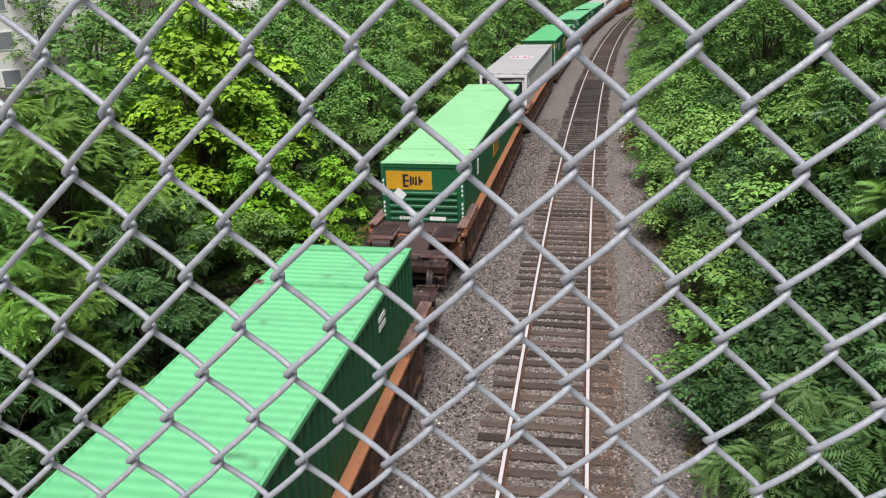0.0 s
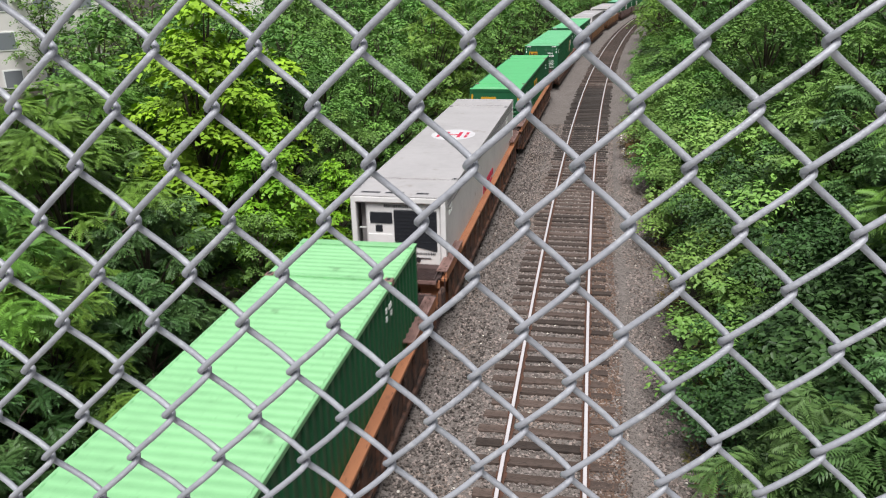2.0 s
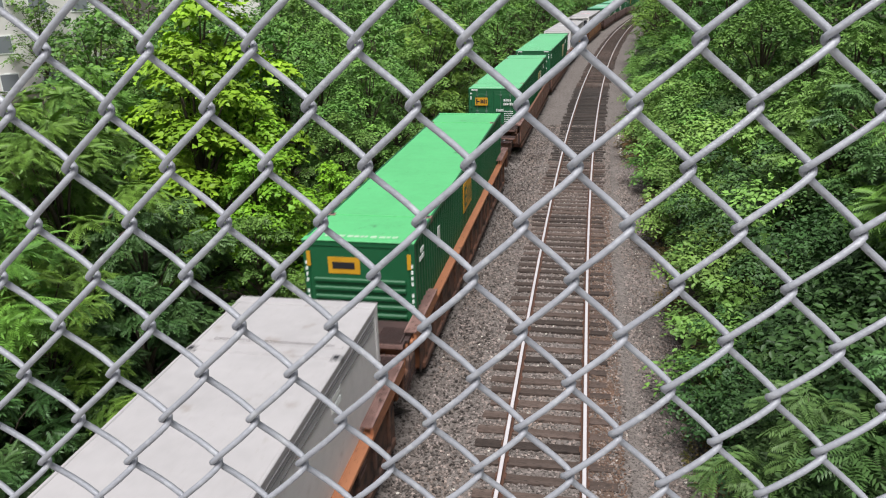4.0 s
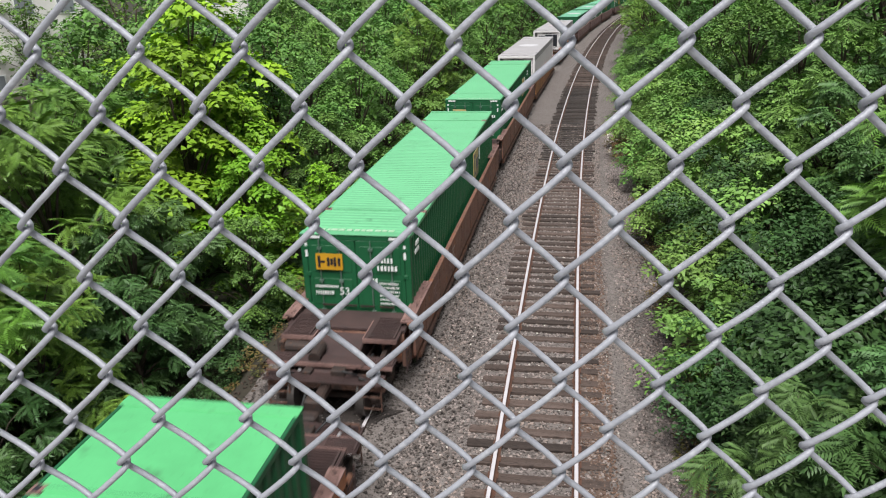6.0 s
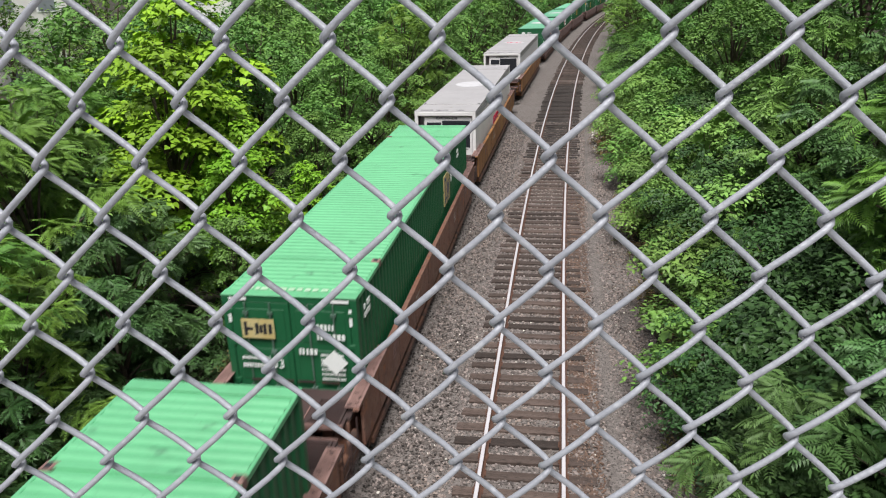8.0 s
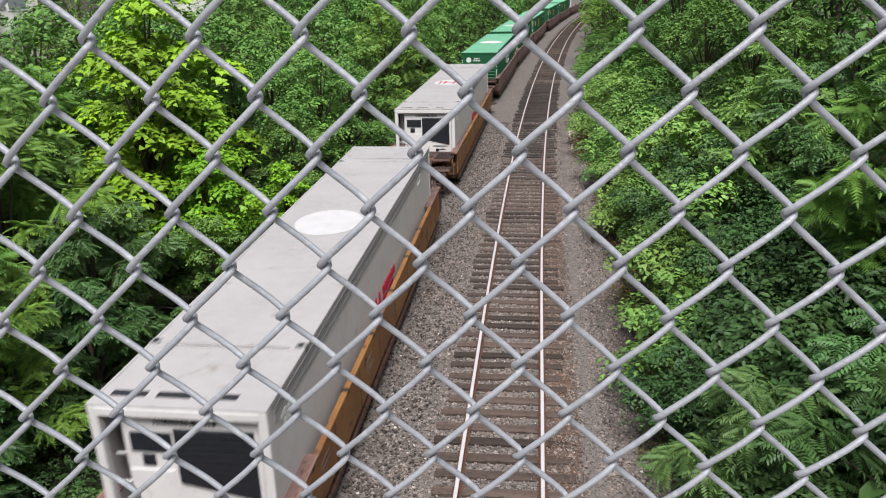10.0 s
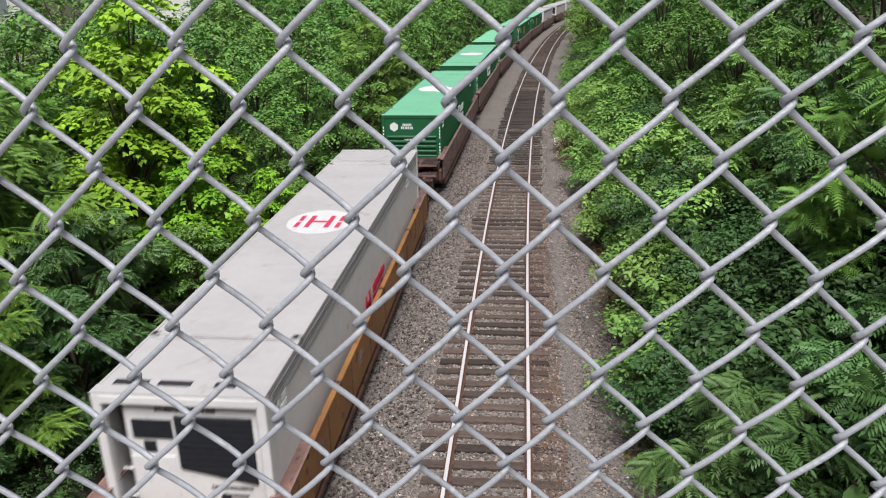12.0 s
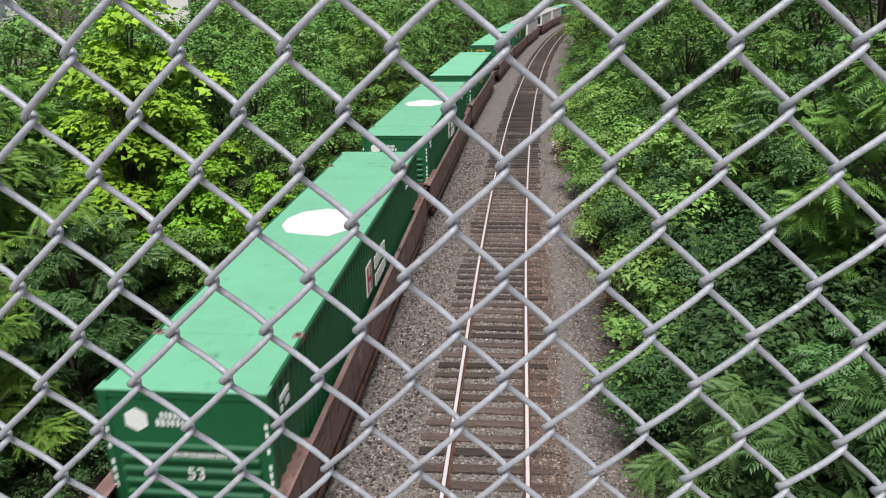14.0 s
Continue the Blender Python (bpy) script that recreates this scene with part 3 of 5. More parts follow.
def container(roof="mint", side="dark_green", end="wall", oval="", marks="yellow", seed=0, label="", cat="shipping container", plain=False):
    rng = random.Random(seed)
    smooth = end == "reefer" or oval != "" or plain
    th = empty("shipping_container", label, cat, "containers of the train")
    hl, hw = CL / 2, CW / 2
    sm = shell_meshes(roof, side, smooth)
    part("roof", sm["roof"], None, th)
    part("side_panel", sm["side_panel"], None, th)
    part("side_panel", sm["side_panel_far"], None, th)
    for k in ("top_rail", "bottom_rail", "corner_post"):
        for me in sm[k]:
            part(k, me, None, th)
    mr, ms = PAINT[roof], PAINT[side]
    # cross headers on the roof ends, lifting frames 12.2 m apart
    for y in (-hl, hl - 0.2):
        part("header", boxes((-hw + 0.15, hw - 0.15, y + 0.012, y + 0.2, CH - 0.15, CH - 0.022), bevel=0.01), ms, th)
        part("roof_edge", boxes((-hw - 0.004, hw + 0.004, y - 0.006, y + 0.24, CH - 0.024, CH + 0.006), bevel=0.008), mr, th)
    for y in (-6.1, 6.1):
        part("lifting_frame", boxes((-hw + 0.05, hw - 0.05, y - 0.09, y - 0.015, CH - 0.03, CH + 0.012), bevel=0.006), mr, th)
        part("seam", boxes((-hw + 0.1, hw - 0.1, y - 0.014, y + 0.008, CH - 0.03, CH - 0.004)), PAINT["dark_green"] if mr != PAINT["white"] else M["steel"], th)
        for x in (-hw + 0.09, hw - 0.09):
            cast = boxes((x - 0.088, x + 0.093, y - 0.16, y + 0.02, CH - 0.13, CH + 0.014), bevel=0.012)
            c = part("corner_casting", cast, RUST["trim"] if end == "reefer" else RUST["pink"], th, "worn steel lifting casting")
            part("socket", boxes((x - 0.035, x + 0.035, y - 0.13, y - 0.01, CH + 0.015, CH + 0.019)), M["black"], c)
    for y in (-hl + 0.085, hl - 0.085):
        for x in (-hw + 0.085, hw - 0.085):
            for z in (0.0, CH - 0.152):
                part("corner_casting", boxes((x - 0.088, x + 0.088, y - 0.088, y + 0.088, z, z + 0.125), bevel=0.012), ms, th)
    part("floor", boxes((-hw + 0.08, hw - 0.08, -hl + 0.1, hl - 0.1, 0.06, 0.14)), M["steel"], th)
    # rear wall
    part("rear_wall", boxes((-hw + 0.13, hw - 0.13, hl - 0.12, hl - 0.03, 0.1, CH - 0.1)), ms, th)
    y = -hl
    if end in ("wall", "wall_yellow", "wall_hex"):
        part("front_wall", boxes((-hw + 0.13, hw - 0.13, y + 0.03, y + 0.09, 0.08, CH - 0.1)), ms, th)
        for i in range(5):
            z = 1.05 + i * 0.21
            bm = boxes((-hw + 0.22, hw - 0.22, y - 0.03, y + 0.032, z, z + 0.11), bevel=0.026)
            part("rib", bm, ms, th)
        part("sill", boxes((-hw + 0.14, hw - 0.14, y - 0.005, y + 0.05, 0.0, 0.17), bevel=0.01), ms, th)
        if end == "wall_yellow":
            e = part("emblem_panel", plate(bmesh.new(), -0.42, 2.36, 1.44, 0.58, y + 0.026), M["yellow"], th, "yellow panel with dark emblem")
            bm = bmesh.new()
            for dx, wd, hh in ((-0.28, 0.07, 0.40), (-0.16, 0.16, 0.06), (0.02, 0.06, 0.28), (0.13, 0.06, 0.22), (0.25, 0.06, 0.28), (0.40, 0.06, 0.28), (0.48, 0.1, 0.1)):
                plate(bm, -0.38 + dx * 0.72, 2.35, wd, hh, y + 0.019)
            for z in (2.52, 2.18):
                plate(bm, -0.52, z, 0.16, 0.06, y + 0.019)
            part("emblem", bm, M["black"], e)
            bm = plate(bmesh.new(), 0, 0, 0.34, 0.34, 0)
            o = part("placard", bm, M["white_mark"], th, "white diamond placard")
            o.matrix_basis = pose(-0.74, y - 0.034, 1.9, 0, 40, 0)
            text("53", 0.3, M["white_mark"], th, pose(0.25, y - 0.034, 1.5, 90, 0, 0), "white number on the end wall")
            part("lettering", bars(rng, -0.75, -0.1, 1.17, 0.1, y - 0.032), M["white_mark"], th)
            part("placard", plate(bmesh.new(), 0.45, 1.17, 0.5, 0.12, y - 0.033), M["white_mark"], th)
        elif end == "wall_hex":
            bm = disc(0.2, 0.2, 0, 0.006, 6)
            o = part("emblem", bm, M["white_mark"], th, "white hexagon emblem")
            o.matrix_basis = pose(-0.76, y + 0.026, 2.38, 90, 0, 0) @ pose(0, 0, 0, 0, 0, 30)
            part("lettering", bars(rng, -0.38, 0.0, 2.47, 0.1, y + 0.027), M["white_mark"], th)
            part("lettering", bars(rng, -0.46, 0.06, 2.34, 0.11, y + 0.027), M["white_mark"], th)
            text("53", 0.3, M["white_mark"], th, pose(0.08, y - 0.036, 1.5, 90, 0, 0), "white number on the end wall")
            part("lettering", bars(rng, -0.3, 0.6, 1.84, 0.07, y - 0.032), M["white_mark"], th)
        else:
            part("emblem_panel", plate(bmesh.new(), -0.35, 2.3, 0.75, 0.4, y + 0.026), M["yellow"], th)
            part("emblem", boxes((-0.62, -0.1, y + 0.012, y + 0.02, 2.22, 2.38)), M["black"], th)
            for x in (-1.17, 1.17):
                part("marker", plate(bmesh.new(), x, 2.45, 0.09, 0.36, y - 0.002), M["yellow"], th)
        # upright writing on the posts
        for x, n in ((-hw + 0.07, 9), (hw - 0.07, 9)):
            bm = bmesh.new()
            for i in range(n):
                if i not in (4,):
                    plate(bm, x, 2.35 - 0.14 * i, 0.05, 0.085, y - 0.001)
            part("lettering", bm, M["white_mark"], th)
    elif end == "doors":
        part("front_frame", boxes((-hw + 0.13, hw - 0.13, y + 0.06, y + 0.1, 0.08, CH - 0.1)), ms, th)
        for sg in (-1, 1):
            x0, x1 = (-hw + 0.15, -0.012) if sg < 0 else (0.012, hw - 0.15)
            door = part("door", boxes((x0, x1, y + 0.015, y + 0.06, 0.16, CH - 0.15), bevel=0.008), ms, th)
            for i in range(3):
                z = 0.32 + i * 0.82
                part("panel", boxes((x0 + 0.09, x1 - 0.09, y + 0.004, y + 0.02, z, z + 0.66), bevel=0.012), ms, door)
            for dx in (0.3, 0.78):
                x = x0 + dx if sg < 0 else x1 - dx
                bm = rod(bmesh.new(), (x, y - 0.025, 0.14), (x, y - 0.025, CH - 0.14), 0.017)
                for z in (0.3, 1.0, 1.75, 2.55):
                    box(bm, x - 0.05, x + 0.05, y - 0.045, y + 0.02, z - 0.03, z + 0.03)
                part("lock_rod", bm, M["rod"], door, "grey steel lock rod")
                part("handle", boxes((x - 0.02, x + 0.32 * -sg + 0.02, y - 0.055, y - 0.035, 1.13, 1.17)) if sg < 0 else boxes((x - 0.32, x + 0.02, y - 0.055, y - 0.035, 1.13, 1.17)), M["steel"], door)
            for z in (0.4, 1.1, 1.9, 2.55):
                x = x0 - 0.02 if sg < 0 else x1 + 0.02
                part("hinge", boxes((x - 0.06, x + 0.06, y - 0.012, y + 0.03, z - 0.05, z + 0.05), bevel=0.006), ms, door)
        e = part("emblem_panel", plate(bmesh.new(), -0.62, 2.24, 0.64, 0.4, y - 0.052), M["faded_yellow"] if seed % 2 else M["yellow"], th, "yellow panel with dark emblem")
        bm = bmesh.new()
        for dx, wd, hh in ((-0.22, 0.05, 0.28), (-0.14, 0.1, 0.05), (0.0, 0.05, 0.22), (0.08, 0.05, 0.16), (0.16, 0.05, 0.22), (0.26, 0.05, 0.2)):
            plate(bm, -0.64 + dx, 2.24, wd * 1.25, hh, y - 0.06)
        part("emblem", bm, M["black"], e)
        part("lettering", bars(rng, 0.52, 0.86, 2.31, 0.12, y - 0.05), M["white_mark"], th)
        part("lettering", bars(rng, 0.52, 1.0, 2.12, 0.12, y - 0.05), M["white_mark"], th)
        part("lettering", bars(rng, 0.14, 0.46, 1.8, 0.12, y - 0.05), M["white_mark"], th)
        for i in range(6):
            part("lettering", bars(rng, 0.55, 1.0, 1.74 - 0.1 * i, 0.045, y - 0.05), M["white_mark"], th)
        part("lettering", bars(rng, -1.0, -0.45, 1.62, 0.06, y - 0.05), M["white_mark"], th)
        part("lettering", bars(rng, -1.0, -0.6, 1.46, 0.09, y - 0.05), M["white_mark"], th)
        text("53", 0.26, M["white_mark"], th, pose(-0.3, y - 0.05, 1.5, 90, 0, 0), "white number on the door")
        for x in (-1.17, 1.17):
            part("marker", plate(bmesh.new(), x, 2.5, 0.06, 0.34, y - 0.002), M["white_mark"], th)
            part("marker", plate(bmesh.new(), x * 0.84, 2.82, 0.34, 0.06, y - 0.002), M["white_mark"], th)
        if seed % 2:
            o = part("placard", plate(bmesh.new(), 0, 0, 0.36, 0.36, 0), M["white_mark"], th, "white diamond placard")
            o.matrix_basis = pose(0.82, y - 0.06, 1.6, 0, 45, 0)
    elif end == "reefer":
        # an open steel frame, the cooling unit set back in it
        part("bulkhead", boxes((-hw + 0.13, hw - 0.13, y + 0.5, y + 0.56, 0.1, CH - 0.1)), mr, th)
        unit = part("cooling_unit", boxes((-0.93, 1.16, y + 0.1, y + 0.5, 0.22, CH - 0.2), bevel=0.05), ms, th, "white cooling unit set in the open frame")
        bm = boxes((-0.14, 1.04, y + 0.075, y + 0.11, 1.34, 2.5))
        for v in bm.verts:                       # the foot of the grille slants
            if v.co.z < 1.5 and v.co.x < 0:
                v.co.z += 0.24
        bmesh.ops.bevel(bm, geom=bm.edges[:], offset=0.02, segments=1, affect="EDGES")
        gr = part("grille", bm, M["dark"], unit, "large dark grille")
        for i in range(9):
            part("slat", boxes((-0.1, 1.0, y + 0.066, y + 0.08, 1.6 + i * 0.1, 1.611 + i * 0.1)), M["black"], gr)
        part("vent", boxes((-0.8, -0.18, y + 0.08, y + 0.11, 2.1, 2.42), bevel=0.01), M["dark"], unit, "dark vent")
        part("gauge_window", boxes((-0.66, -0.46, y + 0.085, y + 0.11, 1.86, 2.06), bevel=0.01), M["dark"], unit)
        part("lettering", bars(rng, -0.4, 0.5, 2.6, 0.085, y + 0.096), M["black"], unit)
        part("lettering", bars(rng, 0.3, 0.95, 1.28, 0.06, y + 0.096), M["black"], unit)
        part("latch", rod(boxes((0.52, 0.86, y + 0.085, y + 0.1, 1.13, 1.16)), (0.5, y + 0.08, 1.1), (0.5, y + 0.1, 1.1), 0.075, 14), M["black"], unit, "round black latch with a bar")
        part("service_panel", boxes((-0.88, -0.2, y + 0.088, y + 0.11, 0.5, 1.8), bevel=0.008), ms, unit)
        part("shelf", boxes((-1.1, 1.16, y + 0.06, y + 0.5, 0.12, 0.24), bevel=0.01), mr, th)
        part("front_beam", boxes((-hw + 0.1, hw - 0.1, y - 0.01, y + 0.16, CH - 0.2, CH - 0.02), bevel=0.03), ms, th)
        for z in (0.9, 1.4, 1.9):
            part("rung", rod(bmesh.new(), (-hw + 0.12, y + 0.3, z), (-0.95, y + 0.3, z), 0.02), M["white_mark"], th)
        # black plates draw the shade inside the open slots of the frame
        for xa, xb in ((-1.08, -0.56), (-0.4, 0.1), (0.46, 0.78)):
            part("roof_gap", boxes((xa, xb, y + 0.26, y + 0.4, CH - 0.02, CH + 0.001)), M["black"], th)
        # seams and a trim along the roof edge
        part("upper_band", boxes((hw - 0.019, hw - 0.004, -hl + 0.3, hl - 0.3, CH - 0.34, CH - 0.113), bevel=0.003), RUST["band"], th, "grey band along the top of the side")
        for z in (CH - 0.36, CH - 0.235):
            part("moulding", boxes((hw - 0.019, hw + 0.002, -hl + 0.3, hl - 0.3, z, z + 0.016)), RUST["trim"], th)
        part("roof_trim", boxes((hw + 0.0005, hw + 0.012, -hl + 0.3, hl - 0.3, CH - 0.15, CH - 0.12), bevel=0.003), RUST["trim"], th, "grey trim along the roof edge")
        for yy in (-6.35, 6.35):
            part("grime", boxes((-hw + 0.3, hw - 0.25, yy + 0.05, yy + 0.075, CH - 0.02, CH + 0.006)), M["steel"], th)
            part("seam", boxes((-hw + 0.1, hw - 0.1, yy, yy + 0.05, CH - 0.02, CH + 0.008), bevel=0.004), PAINT["white"], th)
    if oval:
        o = part("roof_patch", disc(0.98, 1.1, 0, 0.003, 11, 0.13, rng) if oval == "rough" else disc(0.8, 0.95, 0, 0.003, 40, 0.015, rng), M["patch"] if oval == "rough" else M["dull_patch"], th, "white painted oval on the roof")
        o.matrix_basis = pose(0, 0.05, CH - 0.0105)
        if oval == "red":
            bm = bmesh.new()
            for dx in (-0.5, 0.5):
                box(bm, dx - 0.055, dx + 0.055, -0.46, -0.05, 0.0035, 0.006)
                box(bm, dx - 0.055, dx + 0.055, 0.05, 0.46, 0.0035, 0.006)
            for dx in (-0.24, 0.24):
                box(bm, dx - 0.06, dx + 0.06, -0.46, 0.46, 0.0035, 0.006)
            box(bm, -0.18, 0.18, -0.07, 0.07, 0.0035, 0.006)
            part("emblem", bm, M["red_mark"], o, "red emblem of bars")
    elif end != "reefer":
        bm = bmesh.new()
        x = -0.85
        while x < 0.75:
            w = rng.uniform(0.05, 0.16)
            box(bm, x, x + w, -hl + 0.27, -hl + 0.39, CH - 0.01, CH + 0.003)
            x += w + rng.uniform(0.02, 0.07)
        part("worn_lettering", bm, M["worn_mark"], th)
    side_marks(th, rng, marks)
    return th


# ---- well cars ----
SILL = 1.30           # top of the side sill over the rail head
WHEEL_R = 0.42
WHEELS = []


def wheelset(parent, y):
    ax = part("wheelset", rod(bmesh.new(), (-0.95, 0, 0), (0.95, 0, 0), 0.075, 10), M["steel"], parent)
    ax.matrix_basis = pose(0, y, WHEEL_R)
    for sg in (-1, 1):
        bm = bmesh.new()
        rod(bm, (sg * 0.69, 0, 0), (sg * 0.82, 0, 0), WHEEL_R, 24)
        rod(bm, (sg * 0.66, 0, 0), (sg * 0.70, 0, 0), WHEEL_R + 0.025, 24)
        w = part("wheel", bm, M["tread"], ax)
        bm = bmesh.new()
        rod(bm, (sg * 0.815, 0, 0), (sg * 0.835, 0, 0), WHEEL_R - 0.07, 20)
        for i in range(3):
            a = 2 * math.pi * i / 3
            rod(bm, (sg * 0.83, 0.06 * math.cos(a), 0.06 * math.sin(a)), (sg * 0.845, 0.06 * math.cos(a), 0.06 * math.sin(a)), 0.02, 6)
        part("wheel_disc", bm, M["steel"], ax)
    WHEELS.append(ax)


def bogie(car, y):
    for sg in (-1, 1):
        x = sg * 1.0
        bm = boxes((x - 0.08, x + 0.08, y - 1.15, y + 1.15, 0.42, 0.55), (x - 0.08, x + 0.08, y - 0.4, y + 0.4, 0.2, 0.5),
                   (x - 0.1, x + 0.1, y - 1.08, y - 0.7, 0.3, 0.56), (x - 0.1, x + 0.1, y + 0.7, y + 1.08, 0.3, 0.56), bevel=0.03)
        part("side_frame", bm, M["steel"], car)
        for dy in (-0.2, 0, 0.2):
            part("spring", rod(bmesh.new(), (x, y + dy, 0.24), (x, y + dy, 0.46), 0.07, 8), M["steel"], car)
    part("bolster", boxes((-1.1, 1.1, y - 0.2, y + 0.2, 0.46, 0.66), bevel=0.03), M["steel"], car)
    for dy in (-0.88, 0.88):
        wheelset(car, y + dy)


def grate(bm, x0, x1, y0, y1, z, step=0.11, bar=0.03):
    """A walkway grating: two edge bars and open cross bars."""
    ys = [y0]
    y = y0
    while y < y1 - bar:
        ys += [y + bar, min(y + step, y1)] if y + step < y1 - bar else [y + bar]
        y += step
    ys = sorted(set(ys + [y1 - bar, y1])) if y1 - bar > ys[-1] + 0.005 else sorted(set(ys + [y1]))
    xs = [x0, x0 + 0.04, x1 - 0.04, x1]
    grid = [[bm.verts.new((x, y, z)) for x in xs] for y in ys]
    faces = []
    for i in range(len(ys) - 1):
        for j in range(3):
            if j != 1 or i % 2 == 0 or i == len(ys) - 2:
                faces.append(bm.faces.new((grid[i][j], grid[i][j + 1], grid[i + 1][j + 1], grid[i + 1][j])))
    got = bmesh.ops.extrude_face_region(bm, geom=faces)
    bmesh.ops.translate(bm, vec=(0, 0, -0.03), verts=[v for v in got["geom"] if isinstance(v, bmesh.types.BMVert)])
    bmesh.ops.recalc_face_normals(bm, faces=bm.faces[:])
    return bm


def well_car(colour, front, rear, seed, label):
    """front, rear: 'joint' where the car shares a bogie with its neighbour, 'end' where it has its own and a coupler."""
    rng = random.Random(seed)
    car = empty("well_car", label, "railway car", "cars of the train")
    c = RUST[colour]
    hl = CL / 2 + 0.12
    ribbed = colour == "orange"            # older cars: a flat top plate over ribbed sides; the others: tall smooth sides
    top = SILL if ribbed else SILL + 0.18
    face = RUST["pale_mauve"] if colour == "mauve" else c
    for sg in (-1, 1):
        def X(p, q):
            return (min(sg * p, sg * q), max(sg * p, sg * q))
        if ribbed:
            side = part("side_sill", boxes((*X(1.28, 1.50), -hl - 0.9, hl + 0.9, top - 0.09, top), bevel=0.012), c, car)
            part("side_plate", boxes((sg * 1.40 - 0.012, sg * 1.40 + 0.012, -hl - 0.2, hl + 0.2, 0.18, top - 0.093)), RUST["shade"], side)
            for i in range(17):
                y = -hl + 0.3 + (2 * hl - 0.6) * i / 16
                part("rib", boxes((*X(1.413, 1.475), y - 0.04, y + 0.04, 0.30, top - 0.093)), RUST["shade"], side)
        else:
            side = part("side_sill", boxes((*X(1.385, 1.50), -hl - 0.9, hl + 0.9, top - 0.05, top), bevel=0.012), face, car)
            part("side_plate", boxes((*X(1.44, 1.497), -hl - 0.6, hl + 0.6, 0.54, top - 0.052)), face, side)
            for i in range(9):
                y = -hl + 0.6 + (2 * hl - 1.2) * i / 8
                part("seam", boxes((*X(1.497, 1.503), y - 0.02, y + 0.02, 0.56, top - 0.06)), RUST["shade"], side)
            part("lower_plate", boxes((*X(1.40, 1.42), -hl - 0.2, hl + 0.2, 0.18, 0.538)), RUST["shade"], side)
            if colour == "amber":
                # solid dark blocks draw the shade of cutouts in the sill edge
                for i in range(7):
                    y = -7.0 + 2.3 * i
                    part("lashing_notch", boxes((*X(1.36, 1.506), y - 0.06, y + 0.06, top - 0.07, top + 0.004), bevel=0.004), M["steel"], side)
        part("bottom_sill", boxes((*X(1.3, 1.48), -hl, hl, 0.16, 0.30), bevel=0.012), RUST["shade"], side)
        if sg > 0:
            for i in range(5):
                y = -6.6 + 3.1 * i + rng.uniform(-0.3, 0.3)
                bm = bmesh.new()
                for j in range(3):
                    w = rng.uniform(0.3, 0.9)
                    z = (top - 0.22 if ribbed else top - 0.3) - j * 0.12
                    x = 1.412 if ribbed else 1.498
                    box(bm, x, x + 0.004, y + 0.1, y + 0.1 + w * 0.7, z, z + 0.06)
                part("stencil", bm, RUST["stencil"] if i % 2 else RUST["pink"], side)
    for a, b in ((-hl, -hl + 2.2), (-1.6, 1.6), (hl - 2.2, hl)):
        part("well_floor", boxes((-1.3, 1.3, a, b, 0.20, 0.245)), M["steel"], car)
    for i in range(6):
        y = -hl + 2.6 + i * 2.2
        part("cross_beam", boxes((-1.38, 1.38, y - 0.06, y + 0.06, 0.17, 0.235)), M["steel"], car)
    for d, kind in ((-1, front), (1, rear)):
        def Y(a, b):
            return (min(d * a, d * b), max(d * a, d * b))
        reach = 1.66 if kind == "joint" else 3.05
        part("bulkhead", boxes((-1.36, 1.36, *Y(hl, hl + 0.10), 0.2, SILL - 0.03)), c, car)
        deck_z = SILL + 0.06
        part("end_deck", boxes((-1.36, 1.36, *Y(hl + 0.1, hl + 0.98), deck_z - 0.08, deck_z), bevel=0.01), RUST["deck"], car, "brown steel end deck")
        # sloping ends of the side sills
        for sg in (-1, 1):
            x0, x1 = min(sg * 1.23, sg * 1.5), max(sg * 1.23, sg * 1.5)
            part("walkway", grate(bmesh.new(), x0, x1, *Y(hl - 1.5, hl + 0.85), SILL + 0.20, 0.095, 0.065), RUST["pink"], car, "faded grated walkway on the sill")
            if ribbed:
                part("walkway_wall", boxes((min(sg * 1.44, sg * 1.5), max(sg * 1.44, sg * 1.5), *Y(hl - 1.46, hl + 0.82), SILL, SILL + 0.168), bevel=0.008), c, car)
            part("end_sill", boxes((min(sg * 1.34, sg * 1.46), max(sg * 1.34, sg * 1.46), *Y(hl + 0.88, hl + 1.3), 0.62, SILL - 0.22), bevel=0.03), RUST["shade"], car)
            bm = bmesh.new()
            p0, p1 = (sg * 1.46, d * (hl + 0.95), 0.55), (sg * 1.46, d * (hl + 0.95), SILL + 0.05)
            rod(bm, p0, p1, 0.014, 6)
            p2 = (sg * 1.46, d * (hl + 0.95 + 0.4), 0.55)
            p3 = (sg * 1.46, d * (hl + 0.95 + 0.4), SILL - 0.1)
            rod(bm, p2, p3, 0.014, 6)
            for z in (0.6, 0.8, 1.0):
                rod(bm, (p0[0], p0[1], z), (p2[0], p2[1], z), 0.012, 6)
            part("ladder", bm, RUST["deck"], car)
        # two deck pads with a recess between them that falls to the draft sill, then a lower step
        end_y = hl + (1.2 if kind == "joint" else 2.3)
        out = 1.25 if kind == "joint" else 1.5
        for sg in (-1, 1):
            xa, xb = min(sg * 0.55, sg * 1.3), max(sg * 0.55, sg * 1.3)
            pad = part("deck_pad", boxes((xa, xb, *Y(hl + 0.98, hl + out), deck_z - 0.07, deck_z - 0.005), bevel=0.008), RUST["deck"], car, "brown steel deck pad")
            part("edge_bar", boxes((xa, xb, *Y(hl + out, hl + out + 0.025), deck_z - 0.08, deck_z + 0.012)), RUST["pink"], pad)
